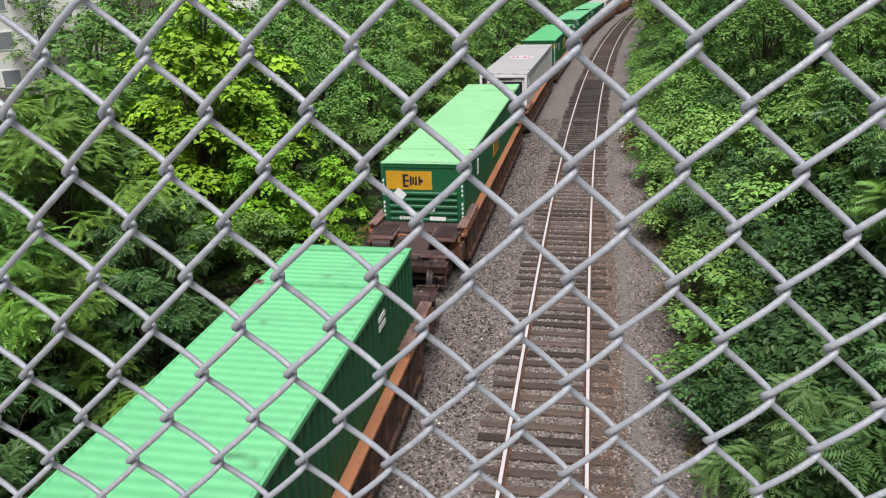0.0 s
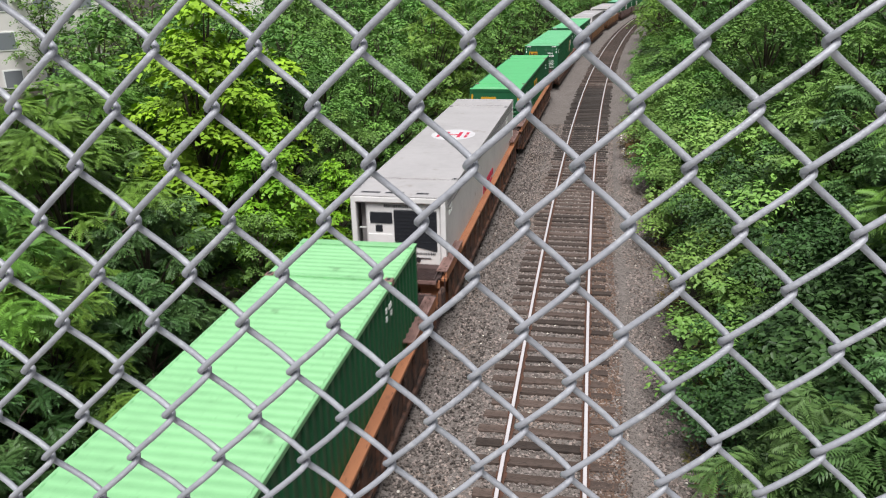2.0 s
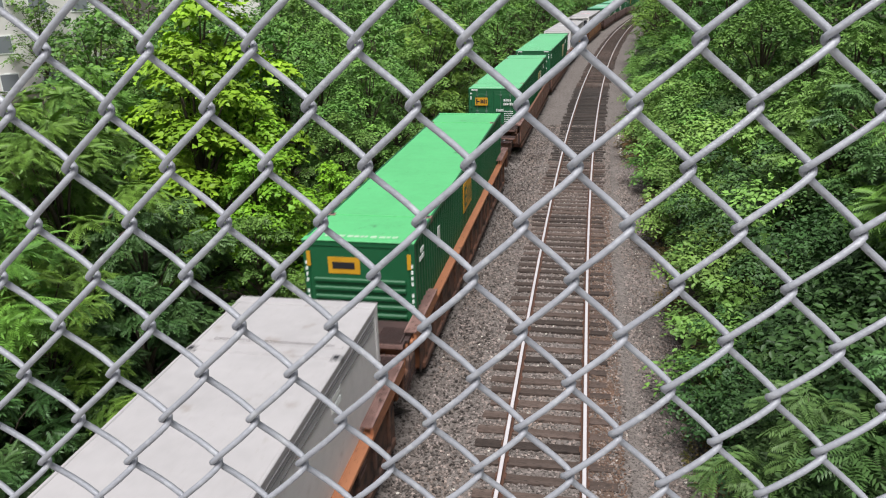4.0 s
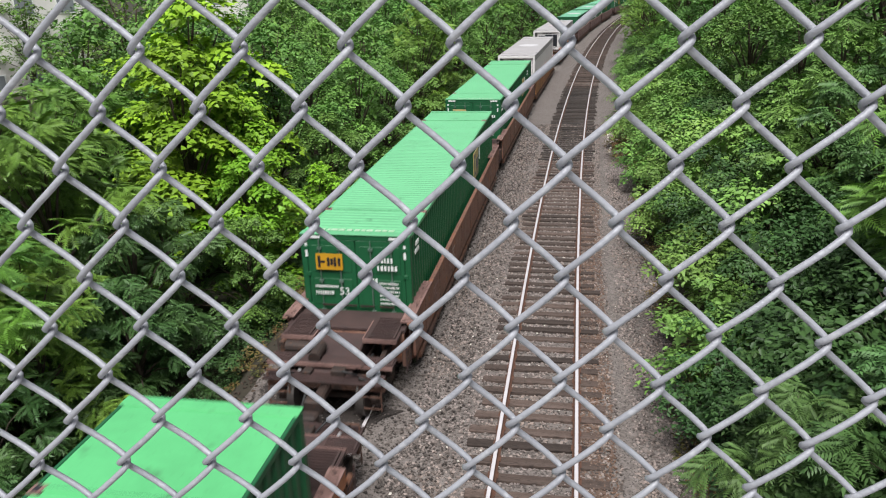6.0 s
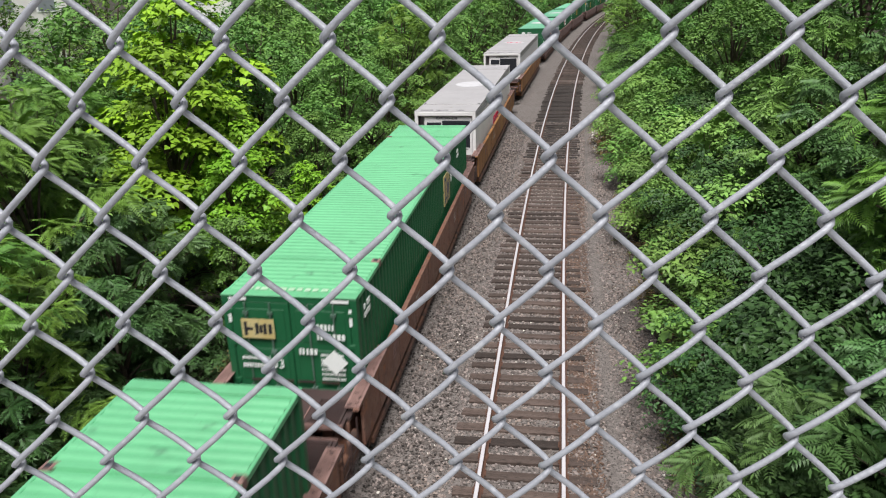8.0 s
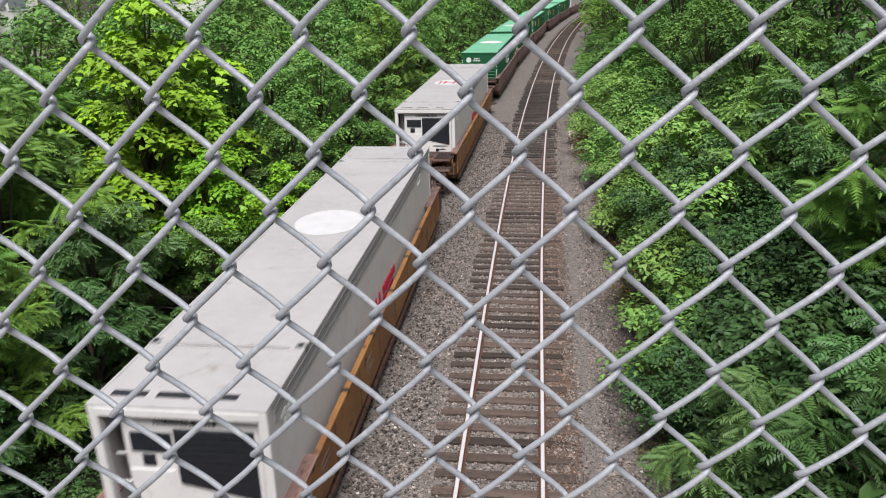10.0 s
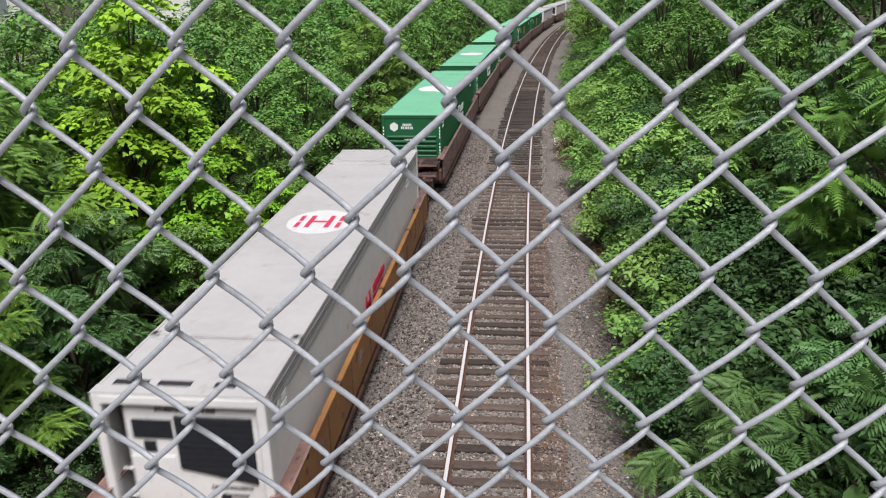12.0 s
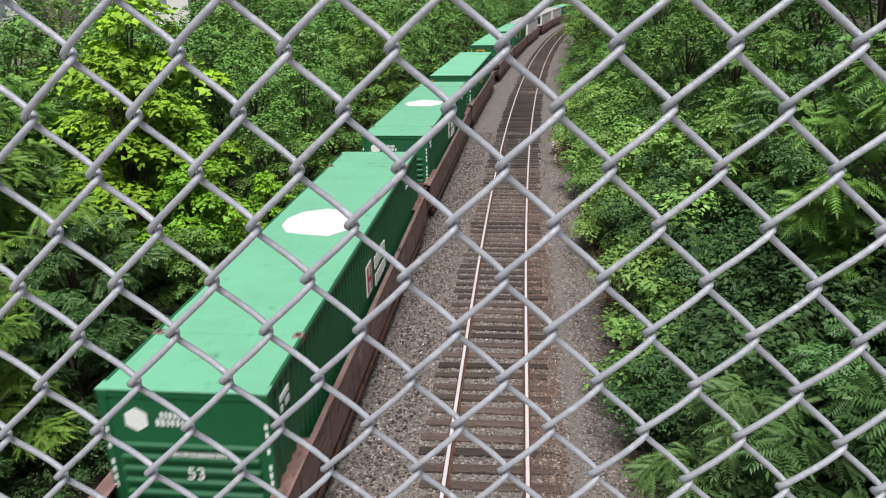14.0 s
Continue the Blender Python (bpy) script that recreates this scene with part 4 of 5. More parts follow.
            part("edge_bar", boxes((sg * 0.55 - 0.012, sg * 0.55 + 0.012, *Y(hl + 0.6, hl + out), deck_z - 0.06, deck_z + 0.014)), RUST["pink"], pad)
            part("tread_plate", grate(bmesh.new(), min(sg * 0.64, sg * 1.24), max(sg * 0.64, sg * 1.24), *Y(hl + 0.45, hl + out - 0.06), deck_z + 0.034, 0.075, 0.028), RUST["deck"], pad)
            part("end_column", boxes((min(sg * 0.8, sg * 1.32), max(sg * 0.8, sg * 1.32), *Y(hl + 0.86, hl + 0.96), 0.55, deck_z - 0.08), bevel=0.02), c, car)
        part("end_face", boxes((-1.34, 1.34, *Y(hl + 0.99, hl + 1.02), deck_z - 0.30, deck_z - 0.085), bevel=0.008), c, car)
        sill = bmesh.new()
        box(sill, -0.5, 0.5, *Y(hl + 0.9, end_y), 0.72, deck_z - 0.09)
        for v in sill.verts:                     # the top falls away outwards
            if v.co.z > 1.0 and abs(v.co.y) > hl + 1.0:
                v.co.z -= 0.2 if kind == "joint" else 0.34
        bmesh.ops.bevel(sill, geom=sill.edges[:], offset=0.025, segments=1, affect="EDGES")
        part("draft_sill", sill, RUST["deck"], car)
        if kind == "end":
            low = deck_z - 0.26
            step = part("step_beam", boxes((-1.36, 1.36, *Y(hl + 1.8, hl + 2.2), low - 0.05, low), bevel=0.008), RUST["deck"], car, "lower brown step across the car end")
            part("edge_bar", boxes((-1.36, 1.36, *Y(hl + 2.2, hl + 2.225), low - 0.07, low + 0.012)), RUST["pink"], step)
            for sg in (-1, 1):
                xa, xb = min(sg * 0.74, sg * 1.34), max(sg * 0.74, sg * 1.34)
                part("step_grate", grate(bmesh.new(), xa, xb, *Y(hl + 1.84, hl + 2.17), low + 0.034, 0.05, 0.028), RUST["deck"], step)
                part("bracket", boxes((sg * 1.0 - 0.05, sg * 1.0 + 0.05, *Y(hl + 1.0, hl + 2.2), low - 0.2, low - 0.052)), M["steel"], step)
            bm = bmesh.new()
            for x in (-0.9, -0.3, 0.35, 0.95):
                rod(bm, (x, d * (hl + 1.5), 0.95), (x + 0.1, d * (hl + 2.5), 0.72), 0.02, 6)
            part("brake_rod", bm, RUST["shade"], car)
            for x, z in ((-0.75, 1.0), (0.6, 1.04), (0.95, 0.9)):
                pts = [(x + 0.18 * math.sin(k * 1.9 + seed), d * (hl + 1.55 + 0.22 * k), z - 0.3 * math.sin(k * 0.75)) for k in range(6)]
                v, f = tube(pts, 0.024, 6)
                part("hose", mesh_from("hose", v, f, M["rubber"], True), None, car)
            for x in (-0.62, 0.2, 0.85):
                part("fitting", rod(bmesh.new(), (x, d * (hl + 2.3), 0.98), (x + 0.05, d * (hl + 2.42), 1.04), 0.035, 8), RUST["trim"], car, "pale worn pipe fitting")
            part("brake_cylinder", rod(bmesh.new(), (-0.35, d * (hl + 1.62), deck_z - 0.14), (-0.35, d * (hl + 2.12), deck_z - 0.2), 0.13, 14), M["steel"], car)
            for x in (-1.08, 1.08):
                part("spring_pot", rod(bmesh.new(), (x, d * (hl + 1.6), 0.6), (x, d * (hl + 1.6), 0.98), 0.12, 12), M["steel"], car)
        for xx in (-0.66, 0.64):
            part("pipe", rod(bmesh.new(), (xx, d * (hl + 0.9), 0.9), (xx * 0.8, d * (end_y - 0.1), 0.82), 0.03, 6), M["steel"], car)
        if kind == "joint":
            part("joint_beam", boxes((-0.75, 0.75, *Y(hl + 1.15, hl + 1.62), 0.68, 0.98), (-0.3, 0.3, *Y(hl + 1.5, hl + 1.72), 0.7, 0.9), bevel=0.03), RUST["deck"], car)
            for sg in (-1, 1):
                part("step_plate", boxes((min(sg * 0.75, sg * 1.3), max(sg * 0.75, sg * 1.3), *Y(hl + 1.22, hl + 1.6), 0.93, 0.97), bevel=0.01), RUST["deck"], car)
            if d > 0:
                bogie(car, d * (hl + 1.58))
            bm = bmesh.new()
            for sg in (-1, 1):
                pts = [(sg * 0.55, d * (hl + 1.1), 1.02), (sg * 0.6, d * (hl + 1.35), 1.12), (sg * 0.55, d * (hl + 1.6), 1.0)]
                for a, b in zip(pts, pts[1:]):
                    rod(bm, a, b, 0.025, 6)
            part("hose", bm, M["rubber"], car)
        else:
            bogie(car, d * (hl + 1.35))
            part("end_frame", boxes((-1.25, 1.25, *Y(hl + 2.32, hl + 2.48), 0.66, 0.92), bevel=0.02), RUST["shade"], car)
            part("lower_walk", grate(bmesh.new(), -1.25, 1.25, *Y(hl + 2.35, hl + 2.75), 0.99, 0.07, 0.03), RUST["deck"], car)
            part("coupler", boxes((-0.11, 0.11, *Y(hl + 2.4, hl + 3.2), 0.62, 0.82), (-0.2, 0.2, *Y(hl + 3.05, hl + 3.32), 0.58, 0.88), bevel=0.04), M["steel"], car)
            bm = bmesh.new()
            for a, b in (((-0.35, d * (hl + 2.7), 0.75), (-0.4, d * (hl + 3.0), 0.4)), ((-0.4, d * (hl + 3.0), 0.4), (-0.15, d * (hl + 3.3), 0.45))):
                rod(bm, a, b, 0.028, 6)
            part("hose", bm, M["rubber"], car)
            bm = bmesh.new()
            rod(bm, (-1.15, d * (hl + 1.6), deck_z - 0.22), (-0.62, d * (hl + 1.6), deck_z - 0.22), 0.14, 12)
            part("air_tank", bm, M["steel"], car)
            for xa, xb, zt in ((0.12, 0.42, 1.12), (-0.5, -0.3, 1.06)):
                part("valve_box", boxes((xa, xb, *Y(hl + 2.28, hl + 2.5), 0.92, zt), bevel=0.02), M["steel"], car)
            if d < 0 and rear == "end":
                bm = bmesh.new()
                rod(bm, (-0.55, d * (hl + 1.75), deck_z), (-0.55, d * (hl + 1.75), deck_z + 0.45), 0.025, 6)
                part("brake_stand", bm, RUST["pink"], car)
                ring = [(-0.55 + 0.24 * math.cos(2 * math.pi * i / 20), d * (hl + 1.8), deck_z + 0.46 + 0.24 * math.sin(2 * math.pi * i / 20)) for i in range(21)]
                v, f = tube(ring, 0.016, 6)
                me = mesh_from("brake_wheel", v, f, RUST["pink"], True)
                w = part("brake_wheel", me, None, car)
                bm = bmesh.new()
                for i in range(4):
                    a = math.pi * i / 4
                    rod(bm, (-0.55 - 0.23 * math.cos(a), d * (hl + 1.8), deck_z + 0.46 - 0.23 * math.sin(a)), (-0.55 + 0.23 * math.cos(a), d * (hl + 1.8), deck_z + 0.46 + 0.23 * math.sin(a)), 0.011, 6)
                part("spoke", bm, RUST["deck"], w)
            for sg in (-1, 1):
                bm = bmesh.new()
                rod(bm, (sg * 1.2, d * (hl + 2.6), 0.3), (sg * 1.2, d * (hl + 2.6), 1.12), 0.016, 6)
                rod(bm, (sg * 1.2, d * (hl + 2.6), 1.12), (sg * 0.75, d * (hl + 2.6), 1.12), 0.016, 6)
                rod(bm, (sg * 0.75, d * (hl + 2.6), 1.12), (sg * 0.75, d * (hl + 2.6), 0.3), 0.016, 6)
                for z in (0.35, 0.62):
                    rod(bm, (sg * 1.2, d * (hl + 2.6), z), (sg * 0.75, d * (hl + 2.6), z), 0.014, 6)
                part("handrail", bm, RUST["shade"], car)
    return car


# place along the train of each container's front, container, its car
W_RED = "white refrigerated container with a red emblem on its roof"
TRAIN = [
    (-1.75, dict(roof="mint", seed=1, label="bright green ribbed shipping container in an orange well car"), ("orange", "joint", "end")),
    (21.6, dict(roof="lime", end="wall_yellow", seed=2, label="faded light green ribbed container with yellow end panel"), ("orange", "end", "joint")),
    (41.3, dict(roof="white", side="side_white", end="reefer", oval="red", marks="red", seed=3, label=W_RED), ("orange", "joint", "joint")),
    (60.65, dict(roof="emerald", end="wall", seed=4, plain=True, label="deep green smooth-roofed container with a small yellow end panel"), ("orange", "joint", "end")),
    (83.95, dict(roof="green", end="doors", marks="panel", seed=6, label="green ribbed container with double end doors"), ("rust", "end", "joint")),
    (103.25, dict(roof="green", end="doors", marks="panel", seed=7, label="green ribbed container with end doors and white placard"), ("rust", "joint", "joint")),
    (122.35, dict(roof="white", side="side_white", end="reefer", oval="plain", marks="red", seed=8, label="white refrigerated container with a plain white roof patch"), ("amber", "joint", "end")),
    (145.7, dict(roof="white", side="side_white", end="reefer", oval="red", marks="red", seed=9, label=W_RED), ("amber", "end", "end")),
    (168.72, dict(roof="teal", end="wall_hex", oval="rough", marks="hex", seed=10, label="smooth green container with white hexagon on its end"), ("mauve", "end", "joint")),
    (187.8, dict(roof="teal", end="wall_hex", oval="rough", marks="hex", seed=12, label="smooth green container with a white roof patch"), ("mauve", "joint", "joint")),
    (207.1, dict(roof="teal", end="wall", seed=14, label="cool green ribbed container with yellow end markers"), ("mauve", "joint", "end")),
    (230.3, dict(roof="teal", end="wall", seed=16, label="cool green ribbed container with yellow end markers"), ("mauve", "end", "joint")),
    (249.7, dict(roof="teal", end="doors", seed=18, label="cool green ribbed container with end doors"), ("mauve", "joint", "joint")),
    (269.1, dict(roof="white", side="side_white", end="reefer", oval="plain", marks="red", seed=20, label="white refrigerated container far along the train"), ("mauve", "joint", "end")),
    (292.3, dict(roof="white", side="side_white", end="reefer", oval="plain", marks="red", seed=22, label="white refrigerated container far along the train"), ("mauve", "end", "joint")),
    (311.7, dict(roof="white", side="side_white", end="reefer", oval="plain", marks="red", seed=24, label="white refrigerated container far along the train"), ("mauve", "joint", "joint")),
    (331.1, dict(roof="teal", end="doors", seed=26, label="green ribbed container far along the train"), ("mauve", "joint", "end")),
]


def build_train():
    for u, box_args, (colour, fr, re) in TRAIN:
        mid = u + CL / 2
        MOVERS.append((container(**box_args), mid, 0.10))
        car = well_car(colour, fr, re, int(u) % 97, {"orange": "orange rusty steel well car carrying a container", "amber": "amber smooth-sided steel well car carrying a container", "rust": "rust-brown steel well car carrying a container", "mauve": "dark brown steel well car carrying a container"}[colour])
        MOVERS.append((car, mid, TRAIN_Z))


build_train()

# ---- plants ----


def leaf_shape(kind):
    """Verts and faces of one small leaf, or of one compound frond, that grows along +y with its face up (+z)."""
    v, f = [], []
    if kind == "broad":
        v = [(0, 0, 0), (-0.34, 0.12, 0.07), (-0.42, 0.42, 0.09), (-0.2, 0.78, 0.02), (0, 1.08, -0.14), (0.2, 0.78, 0.02), (0.42, 0.42, 0.09), (0.34, 0.12, 0.07), (0, 0.5, 0.0)]
        f = [(0, 8, 2, 1), (8, 4, 3, 2), (0, 7, 6, 8), (8, 6, 5, 4)]
    elif kind == "oval":
        v = [(0, 0, 0), (-0.27, 0.3, 0.08), (-0.2, 0.72, 0.03), (0, 1.0, -0.1), (0.2, 0.72, 0.03), (0.27, 0.3, 0.08)]
        f = [(0, 3, 2, 1), (0, 5, 4, 3)]
    elif kind == "simple":
        v = [(0, 0, 0), (-0.32, 0.45, 0.07), (0, 1.0, -0.08), (0.32, 0.45, 0.07)]
        f = [(0, 3, 2), (0, 2, 1)]
    else:
        n, w, ln = {"frond": (10, 0.05, 0.27), "fern": (10, 0.05, 0.30), "coarse": (6, 0.085, 0.33)}[kind]
        for i in range(n):
            t = (i + 0.7) / n
            y, z = t * 0.95, -0.34 * t * t
            L = ln * (1.0 if 0.2 < t < 0.75 else 0.78)
            for sg in (-1, 1):
                k = len(v)
                if kind == "frond":      # slender leaflets, one face each
                    v += [(0, y - w, z), (0, y + w, z), (sg * L, y + 0.10, z - 0.08)]
                    f.append((k, k + 1, k + 2) if sg < 0 else (k + 2, k + 1, k))
                    continue
                v += [(0, y, z), (sg * L * 0.5, y + 0.05 + w, z - 0.02), (sg * L, y + 0.11, z - 0.11), (sg * L * 0.5, y + 0.05 - w, z - 0.02)]
                f.append((k, k + 1, k + 2, k + 3) if sg < 0 else (k + 3, k + 2, k + 1, k))
        k = len(v)
        v += [(0, 0.93, -0.32), (-w, 1.05, -0.38), (0, 1.2, -0.5), (w, 1.05, -0.38)]
        f.append((k + 3, k + 2, k + 1, k))
    return np.array(v, float), f


def scatter(kind, places, ways, sizes, ups):
    """Many leaves, each grown from its place along its way, face up: verts, loop indices and loop counts."""
    pv, pf = leaf_shape(kind)
    n, m = len(places), len(pv)
    y = ways / (np.linalg.norm(ways, axis=1)[:, None] + 1e-9)
    x = np.cross(y, ups)
    x /= np.linalg.norm(x, axis=1)[:, None] + 1e-9
    z = np.cross(x, y)
    v = places[:, None] + sizes[:, None, None] * (pv[None, :, 0:1] * x[:, None] + pv[None, :, 1:2] * y[:, None] + pv[None, :, 2:3] * z[:, None])
    base = np.concatenate([np.array(q) for q in pf])
    loops = (base[None] + (np.arange(n) * m)[:, None]).ravel()
    return v.reshape(-1, 3), loops, np.tile([len(q) for q in pf], n)


def leaf_mesh(name, sets, mat):
    """Joins leaf sets into one mesh."""
    vs, ls, cs, k = [], [], [], 0
    for v, lo, c in sets:
        vs.append(v)
        ls.append(lo + k)
        cs.append(c)
        k += len(v)
    v, loops, total = np.concatenate(vs), np.concatenate(ls), np.concatenate(cs)
    me = bpy.data.meshes.new(name)
    me.vertices.add(len(v))
    me.vertices.foreach_set("co", v.ravel())
    me.loops.add(len(loops))
    me.loops.foreach_set("vertex_index", loops.astype(np.int32))
    me.polygons.add(len(total))
    me.polygons.foreach_set("loop_start", np.r_[0, np.cumsum(total)[:-1]].astype(np.int32))
    me.update(calc_edges=True)
    me.materials.append(mat)
    return me


COMPOUND = ("frond", "fern", "coarse")


def crown_mesh(seed, kind, mat, height, radius, boughs, twigs, size, base=0.2, droop=0.3, bough_r=0.9, flat=0.5, leaves=9, core=90):
    """An uneven crown of boughs: each a drooping dome of leafy twigs, or of rosettes of compound leaves, with shaded
    gaps between the domes and larger inner leaves behind them."""
    r = np.random.RandomState(seed)
    pl, wy, sz, up, ends = [], [], [], [], []
    for i in range(boughs):
        t = (i + r.uniform(0.1, 0.9)) / boughs                      # from the foot of the crown to its top
        a = 2.39996 * i + r.uniform(-0.6, 0.6)
        wide = math.sin(math.pi * min(0.97, 0.14 + 0.83 * t)) ** 0.7 * (1 + 0.22 * math.sin(2 * a + seed) + r.uniform(-0.3, 0.15))
        out = radius * wide * r.uniform(0.6, 1.0)
        c = np.array([math.cos(a) * out, math.sin(a) * out, height * (base + (1 - base) * t) - 0.3 * bough_r])
        ends.append(c)
        br = bough_r * r.uniform(0.55, 1.35) * (1.0 if t < 0.85 else 0.75)
        n = max(5, int(twigs * (br / bough_r) ** 2))
        q = np.arange(n)
        th = 2.39996 * q + r.uniform(0, 6.28) + r.normal(size=n) * 0.25
        ph = np.sqrt((q + 0.5) / n)                                 # 0 at the top of the dome, 1 at its rim
        d = np.stack([np.cos(th) * ph, np.sin(th) * ph, np.sqrt(np.maximum(0.0, 1.02 - ph * ph)) - 0.1], 1)
        lean = np.array([math.cos(a), math.sin(a), 0.0])
        o = c + d * [br, br, br * flat] * (0.62 + 0.14 * r.normal(size=(n, 1)))
        o[:, 2] -= 0.22 * ((o - c)[:, :2] ** 2).sum(1) / br + 0.12 * ((o - c)[:, :2] @ lean[:2])
        w = d * [1, 1, 0.35] + lean * 0.45 + r.normal(size=(n, 3)) * 0.22
        w[:, 2] -= droop
        w /= np.linalg.norm(w, axis=1)[:, None]
        nrm = d * [0.75, 0.75, 0.6] + [0, 0, 0.65]
        side = np.cross(w, nrm)
        side /= np.linalg.norm(side, axis=1)[:, None] + 1e-9
        if kind in COMPOUND:
            for k in range(leaves):
                f = (k + 0.5) / leaves * 2 - 1
                wk = w * (1.15 - abs(f)) + side * f * 1.25 + r.normal(size=(n, 3)) * 0.2
                pl.append(o + r.normal(size=(n, 3)) * 0.05 * br)
                wy.append(wk)
                up.append(nrm + wk * [0.3, 0.3, 0] + r.normal(size=(n, 3)) * 0.18)
                sz.append(size * r.uniform(0.7, 1.2, n))
        else:
            L = br * r.uniform(0.35, 0.75, n)
            for k in range(leaves):
                f = (k + 0.3) / leaves
                sg = (-1 if k % 2 else 1) * (0.95 if k < leaves - 1 else 0.1)
                p = o + w * (L * f)[:, None] + r.normal(size=(n, 3)) * 0.18 * size
                p[:, 2] -= 0.35 * L * f * f
                pl.append(p)
                wy.append(w * 0.75 + side * sg + r.normal(size=(n, 3)) * 0.25 - [0, 0, 0.25 * droop])
                up.append(nrm + side * sg * 0.25 + r.normal(size=(n, 3)) * 0.22)
                sz.append(size * r.uniform(0.65, 1.2, n) * (1.1 - 0.35 * f))
    sets = [scatter(kind, np.concatenate(pl), np.concatenate(wy), np.concatenate(sz), np.concatenate(up))]
    # oversized inner leaves, added to block light so the gaps go dark
    if core:
        e = np.array(ends)[r.randint(0, len(ends), core)]
        at = e * np.c_[r.uniform(0.25, 0.95, core), r.uniform(0.25, 0.95, core), np.ones(core)]
        at[:, 2] -= r.uniform(0.1, 0.75, core) * bough_r
        sets.append(scatter("oval", at, r.normal(size=(core, 3)) * [1, 1, 0.5], bough_r * r.uniform(0.35, 0.65, core), r.normal(size=(core, 3)) * 0.4 + [0, 0, 1]))
    return leaf_mesh("crown", sets, mat), ends


def limbs_mesh(seed, height, radius, ends, thick):
    r = random.Random(seed)
    verts, faces = [], []

    def add(path, rads):
        v, f = tube(path, rads, 7, flat=abs(path[-1][2] - path[0][2]) < 0.6 * math.dist(path[-1][:2], path[0][:2]))
        k = len(verts)
        verts.extend(v.tolist())
        faces.extend([tuple(i + k for i in q) for q in f])
    lean = (r.uniform(-0.3, 0.3), r.uniform(-0.3, 0.3))
    trunk = [(lean[0] * t * t, lean[1] * t * t, height * 0.8 * t - 0.3) for t in (0, 0.08, 0.25, 0.5, 0.75, 1)]
    add(trunk, [thick * 1.5, thick * 1.05, thick * 0.9, thick * 0.65, thick * 0.4, thick * 0.15])
    for e in ends[::max(1, len(ends) // 16)]:
        t = min(0.9, max(0.2, (e[2] / height) * 0.7))
        a = (lean[0] * t * t, lean[1] * t * t, height * 0.8 * t - 0.3)
        mid = ((a[0] + e[0]) / 2, (a[1] + e[1]) / 2, (a[2] + e[2]) / 2 + 0.25)
        add([a, mid, tuple(e)], [thick * 0.4, thick * 0.25, thick * 0.06])
    return mesh_from("trunk", verts, faces, M["bark"], True)


KINDS = {}


def plant_kind(name, thing, label, cat, n, kind, mat, height, radius, clumps, per, size, thick=0.14, **more):
    rows = []
    for i in range(n):
        me, ends = crown_mesh(len(KINDS) * 10 + i + 3, kind, mat, height * (0.9 + 0.1 * i), radius, clumps, per, size, **more)
        tr = limbs_mesh(i, height, radius, ends, thick)
        th = empty(thing, label, cat)
        if thick:
            part("trunk", tr, None, th)
        part("crown", me, None, th, "" if "crown" in label else "uneven leafy crown")
        rows.append(th)
    KINDS[name] = [rows, 0]


def plant(name, s, lat, scale=1.0, rng=random, z=None, dz=0.0):
    rows, count = KINDS[name]
    KINDS[name][1] += 1
    p, h = on_line(s, lat)
    m = pose(p.x, p.y, (lift(s, lat) if z is None else z) + dz, 0, 0, rng.uniform(0, 360))
    k = scale * rng.uniform(0.88, 1.14)
    if count < len(rows):          # the first of each shape is the one that was built
        ob = rows[count]
        ob.matrix_basis = m
    else:
        ob = copy_thing(rows[count % len(rows)], m)
    ob.scale = (k, k, k * rng.uniform(0.92, 1.08))
    return ob


